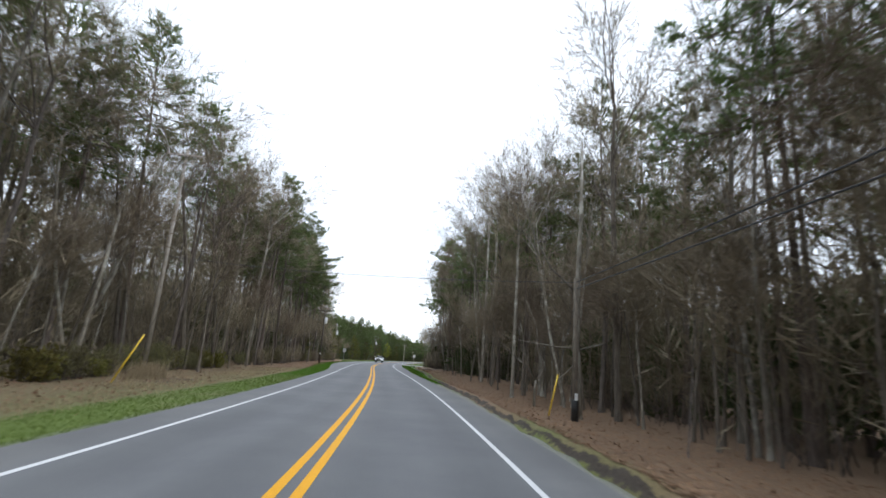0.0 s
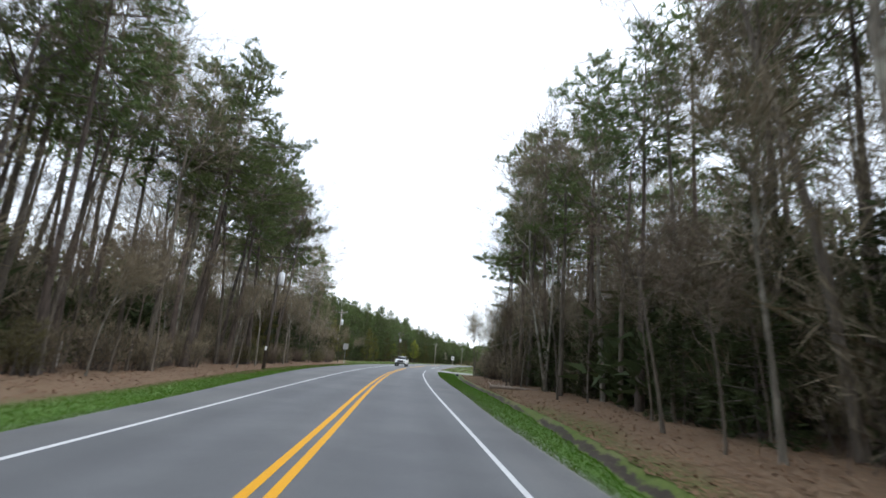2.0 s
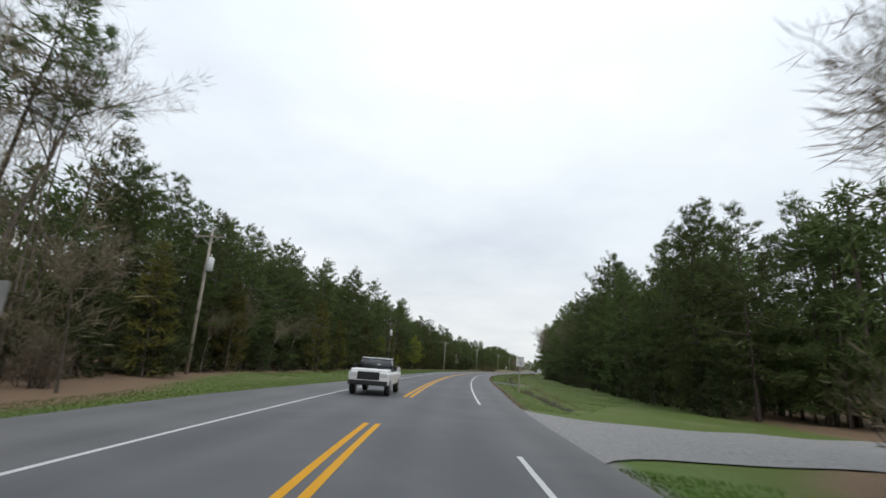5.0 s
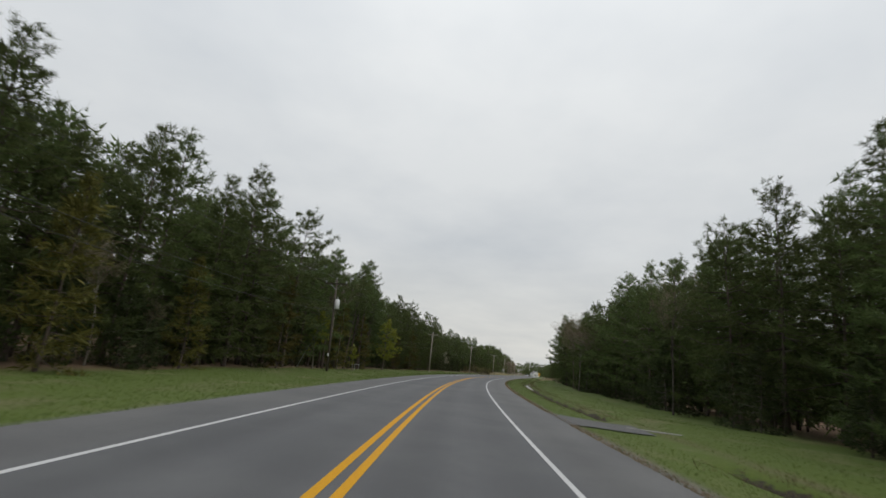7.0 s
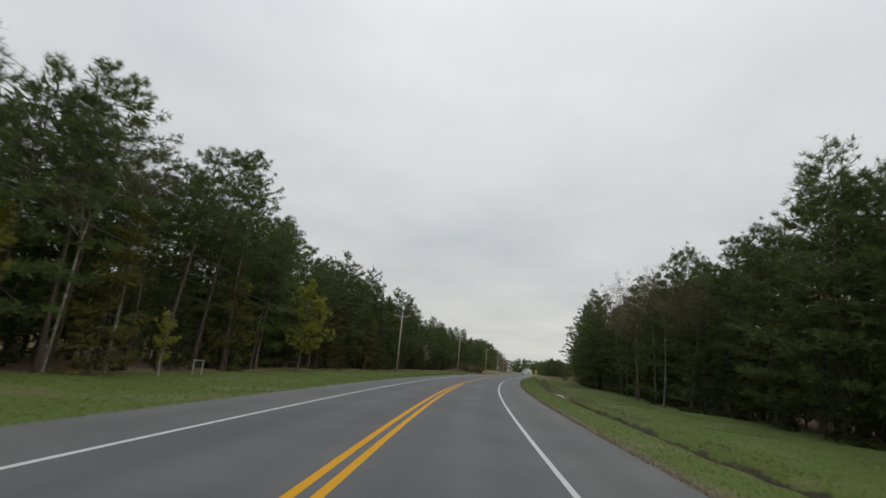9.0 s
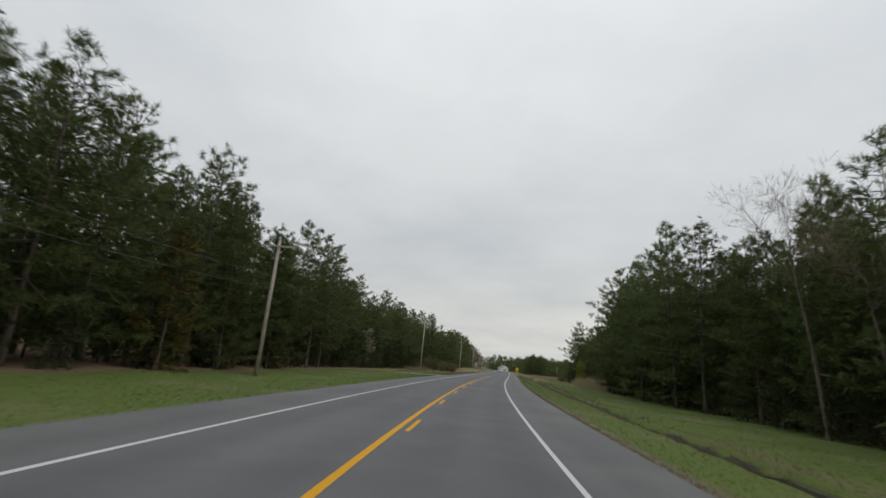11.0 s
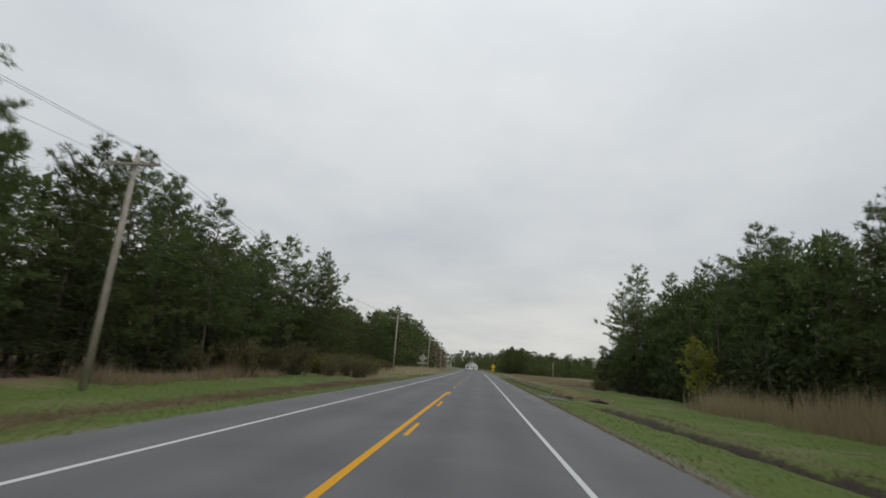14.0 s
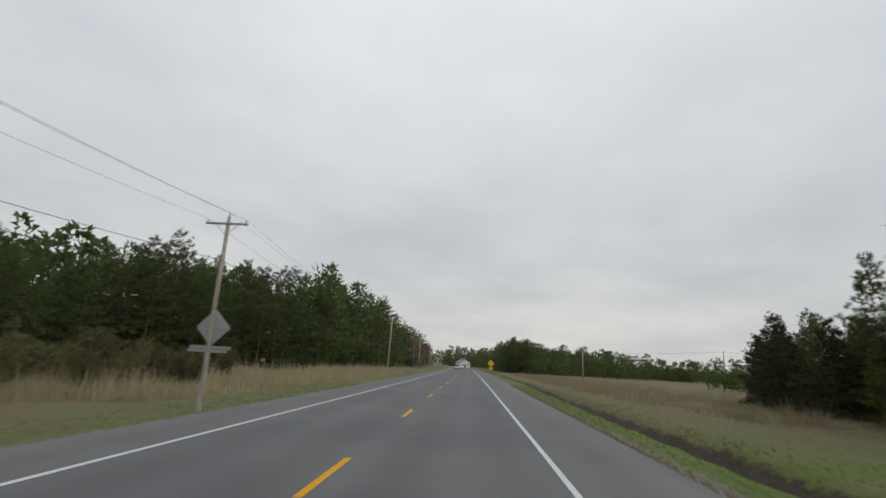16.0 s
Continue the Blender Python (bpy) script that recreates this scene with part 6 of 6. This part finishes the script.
for k, (s_, lat_, rx_, ry_, h_) in enumerate(((335.4, 10.4, 0.45, 1.1, 0.20), (340.6, 10.8, 0.4, 0.7, 0.14), (344.5, 10.3, 0.3, 0.8, 0.10))):
    dirt_mound(s_, lat_, rx_, ry_, h_, k + 1)

# ---------------------------------------------------------------- driveways, culvert, log
dr = apron("driveway", 119.5, 127.0, 4.9, 21.0, MAT_DRIVE, 2.5)
tagged(dr, "grey gravel driveway joining the road", "driveway", kind="structure")


dr = apron("driveway", 294.6, 297.4, -5.5, -11.5, MAT_DRIVE, 1.2)
tagged(dr, "grey gravel field entrance beside the road", "driveway", kind="structure")
dr = apron("driveway", 333.6, 336.6, 5.75, 8.0, MAT_PATCH, 0.6)
tagged(dr, "short grey gravel patch on the road shoulder", "driveway", kind="structure")


dr = apron("driveway", 166.6, 169.6, 5.75, 9.4, MAT_PATCH, 1.0)
tagged(dr, "worn asphalt field entrance crossing the ditch", "driveway", kind="structure")


def culvert(s, lat, turn=0):
    e = thing("culvert_pipe", "pale concrete culvert pipe end in the ditch", "culvert", "", place(s, lat, float(ground_z(s, lat)) + 0.12, turn))
    outer = [(0, -0.6, 0.0), (0, 0.6, 0.0)]
    part("pipe", smooth_bm(bm_tube(outer, [0.24, 0.24], 16, cap=False)), MAT_CONCRETE, e)
    # capped black cylinder: the hollow's shade is put in as colour
    part("shade_plug", smooth_bm(bm_tube(outer, [0.19, 0.19], 16)), MAT_BLACK, e, "black plug painted as the pipe's shaded hollow")


culvert(114.5, float(ditch_lat(114.5)))
e = thing("concrete_slab", "worn grey concrete slab flush with the grass", "slab", "", place(168.2, 9.9, float(ground_z(168.2, 9.9)) - 0.055, turn=70))
part("slab", bm_box(0.45, 2.2, 0.16, (0, 0, 0), 0.03), MAT_DRIVE, e)
wt_s = along(212, 240, 1.0)
wz = ribbon("water", wt_s, ditch_lat(wt_s) - 0.40 - 0.06 * wobble(wt_s, 2), ditch_lat(wt_s) + 0.48 + 0.06 * wobble(wt_s, 5), -0.30, MAT_WATER)
tagged(wz, "still water shining in the roadside ditch", "water", kind="structure")

e = thing("fallen_log", "weathered fallen tree trunk lying on leaves", "log", "", place(79.7, 8.3, float(ground_z(79.7, 9.6)) + 0.10, turn=-2))
part("stem", smooth_bm(bm_tube([(0, 0, 0.05), (1.2, 0.1, 0.08), (2.6, 0.05, 0.05), (4.2, 0.12, 0.04), (5.6, 0.0, 0.02)], [0.15, 0.13, 0.11, 0.08, 0.05], 9)), MAT_LOG, e)
part("branch_stub", smooth_bm(bm_tube([(0.1, 0, 0.1), (-0.1, 0.15, 0.42)], [0.07, 0.03], 7)), MAT_LOG, e)
part("branch_stub", smooth_bm(bm_tube([(0.3, 0, 0.1), (0.75, -0.1, 0.36)], [0.05, 0.02], 7)), MAT_LOG, e)


# ---------------------------------------------------------------- vehicles far down the road
def wheel_parts(e, x, y, r, w):
    t = part("wheel", smooth_bm(bm_tube([(x - w / 2, y, r), (x - w / 2 + 0.03, y, r), (x + w / 2 - 0.03, y, r), (x + w / 2, y, r)], [r * 0.86, r, r, r * 0.86], 18)), MAT_RUBBER, e, "black tyre")
    part("rim", smooth_bm(bm_tube([(x - w / 2 - 0.005, y, r), (x + w / 2 + 0.005, y, r)], [r * 0.58, r * 0.58], 14)), MAT_STEEL, t)


def car(m):
    e = thing("car", "white car coming along the road", "car", "", m)
    bm = bm_box(1.8, 4.4, 0.62, (0, 0, 0.62), 0.14)
    part("body", smooth_bm(bm), MAT_CARWHITE, e)
    cabin = bm_box(1.55, 2.3, 0.62, (0, -0.25, 1.14), 0.0)
    for v in cabin.verts:
        if v.co.z > 1.2:
            v.co.x *= 0.8
            v.co.y = -0.25 + (v.co.y + 0.25) * 0.68
    bmesh.ops.bevel(cabin, geom=cabin.edges[:], offset=0.06, segments=2, affect="EDGES")
    part("cabin", smooth_bm(cabin), MAT_GLASSDARK, e, "dark glass")
    part("roof", bm_box(1.2, 1.5, 0.05, (0, -0.25, 1.46), 0.02), MAT_CARWHITE, e)
    for sgn in (-1, 1):
        part("headlight", bm_box(0.34, 0.05, 0.14, (sgn * 0.64, 2.2, 0.72), 0.02), MAT_SIGNWHITE, e)
        for yy in (-1.35, 1.35):
            wheel_parts(e, sgn * 0.82, yy, 0.32, 0.2)
    part("bumper", bm_box(1.7, 0.1, 0.2, (0, 2.2, 0.42), 0.04), MAT_BLACK, e)


def pickup(m):
    e = thing("pickup_truck", "white pickup truck with dark grille on the road", "truck", "", m)
    part("body", smooth_bm(bm_box(1.95, 5.3, 0.62, (0, 0, 0.80), 0.10)), MAT_CARWHITE, e)
    part("bonnet", smooth_bm(bm_box(1.80, 1.45, 0.22, (0, 1.80, 1.14), 0.09)), MAT_CARWHITE, e)
    cabin = bm_box(1.75, 2.2, 0.68, (0, 0.05, 1.42), 0.0)
    for v in cabin.verts:
        if v.co.z > 1.5:
            v.co.x *= 0.84
            v.co.y = 0.05 + (v.co.y - 0.05) * 0.70
    bmesh.ops.bevel(cabin, geom=cabin.edges[:], offset=0.06, segments=2, affect="EDGES")
    part("cabin", smooth_bm(cabin), MAT_GLASSDARK, e, "dark glass")
    part("roof", bm_box(1.42, 1.5, 0.06, (0, 0.05, 1.77), 0.025), MAT_CARWHITE, e)
    for sgn in (-1, 1):
        part("bed_side", bm_box(0.08, 1.6, 0.28, (sgn * 0.9, -1.75, 1.20), 0.03), MAT_CARWHITE, e)
        part("headlight", bm_box(0.36, 0.05, 0.20, (sgn * 0.74, 2.64, 0.98), 0.03), MAT_PORCELAIN, e)
        part("mirror", bm_box(0.16, 0.10, 0.22, (sgn * 1.06, 0.85, 1.32), 0.03), MAT_BLACK, e, "black wing mirror")
        for yy in (-1.65, 1.75):
            wheel_parts(e, sgn * 0.86, yy, 0.39, 0.26)
    part("grille", bm_box(1.08, 0.05, 0.36, (0, 2.65, 0.93), 0.03), MAT_BLACK, e, "black grille")
    part("bumper", bm_box(1.9, 0.14, 0.22, (0, 2.68, 0.60), 0.05), MAT_BLACK, e, "dark front bumper")


pickup(place(133.5, -1.85, 0.005, 180))
car(place(520, -1.75, 0.005, 180))


def house(m):
    """A small white gabled house standing where the road bends away."""
    e = thing("house", "white clapboard house with grey gable roof by trees", "house", "", m)
    w, d, h, top = 6.6, 8.0, 3.0, 5.0
    for sgn in (-1, 1):
        part("side_wall", bm_box(0.15, d - 0.3, h, (sgn * (w / 2 - 0.075), 0, h / 2)), MAT_SIGNWHITE, e)
        bm = bmesh.new()
        tri = [bm.verts.new(p) for p in ((-w / 2, sgn * d / 2, 0), (w / 2, sgn * d / 2, 0), (w / 2, sgn * d / 2, h), (0, sgn * d / 2, top), (-w / 2, sgn * d / 2, h))]
        f = bm.faces.new(tri)
        ext = bmesh.ops.extrude_face_region(bm, geom=[f])
        bmesh.ops.translate(bm, vec=(0, -sgn * 0.15, 0), verts=[v for v in ext["geom"] if isinstance(v, bmesh.types.BMVert)])
        bmesh.ops.recalc_face_normals(bm, faces=bm.faces[:])
        wall = part("gable_wall", bm, MAT_SIGNWHITE, e)
        for x in (-1.8, 1.8):
            part("window", bm_box(0.9, 0.06, 1.3, (x, sgn * (d / 2 + 0.02), 1.7), 0.01), MAT_SIGNWHITE, wall)
            part("pane", bm_box(0.74, 0.03, 1.14, (x, sgn * (d / 2 + 0.045), 1.7)), MAT_GLASSDARK, e, "dark window glass")
        slope = math.atan2(top - h, w / 2)
        run = math.hypot(top - h, w / 2) + 0.4
        mid = run / 2
        part("roof", bm_box(run, d + 0.7, 0.14, (sgn * (mid * math.cos(slope)), 0, top + 0.1 - mid * math.sin(slope)), 0.0, Matrix.Rotation(sgn * slope, 3, "Y")), MAT_DRIVE, e, "grey shingle roof slope")
    part("chimney", bm_box(0.6, 0.6, 1.8, (-1.2, 0.6, 5.0), 0.03), MAT_POLE, e, "weathered chimney")
    part("door", bm_box(0.95, 0.06, 2.05, (0, -d / 2 - 0.02, 1.03), 0.01), MAT_DARKPOLE, e, "dark front door")


house(place(668, 11.0, turn=12))
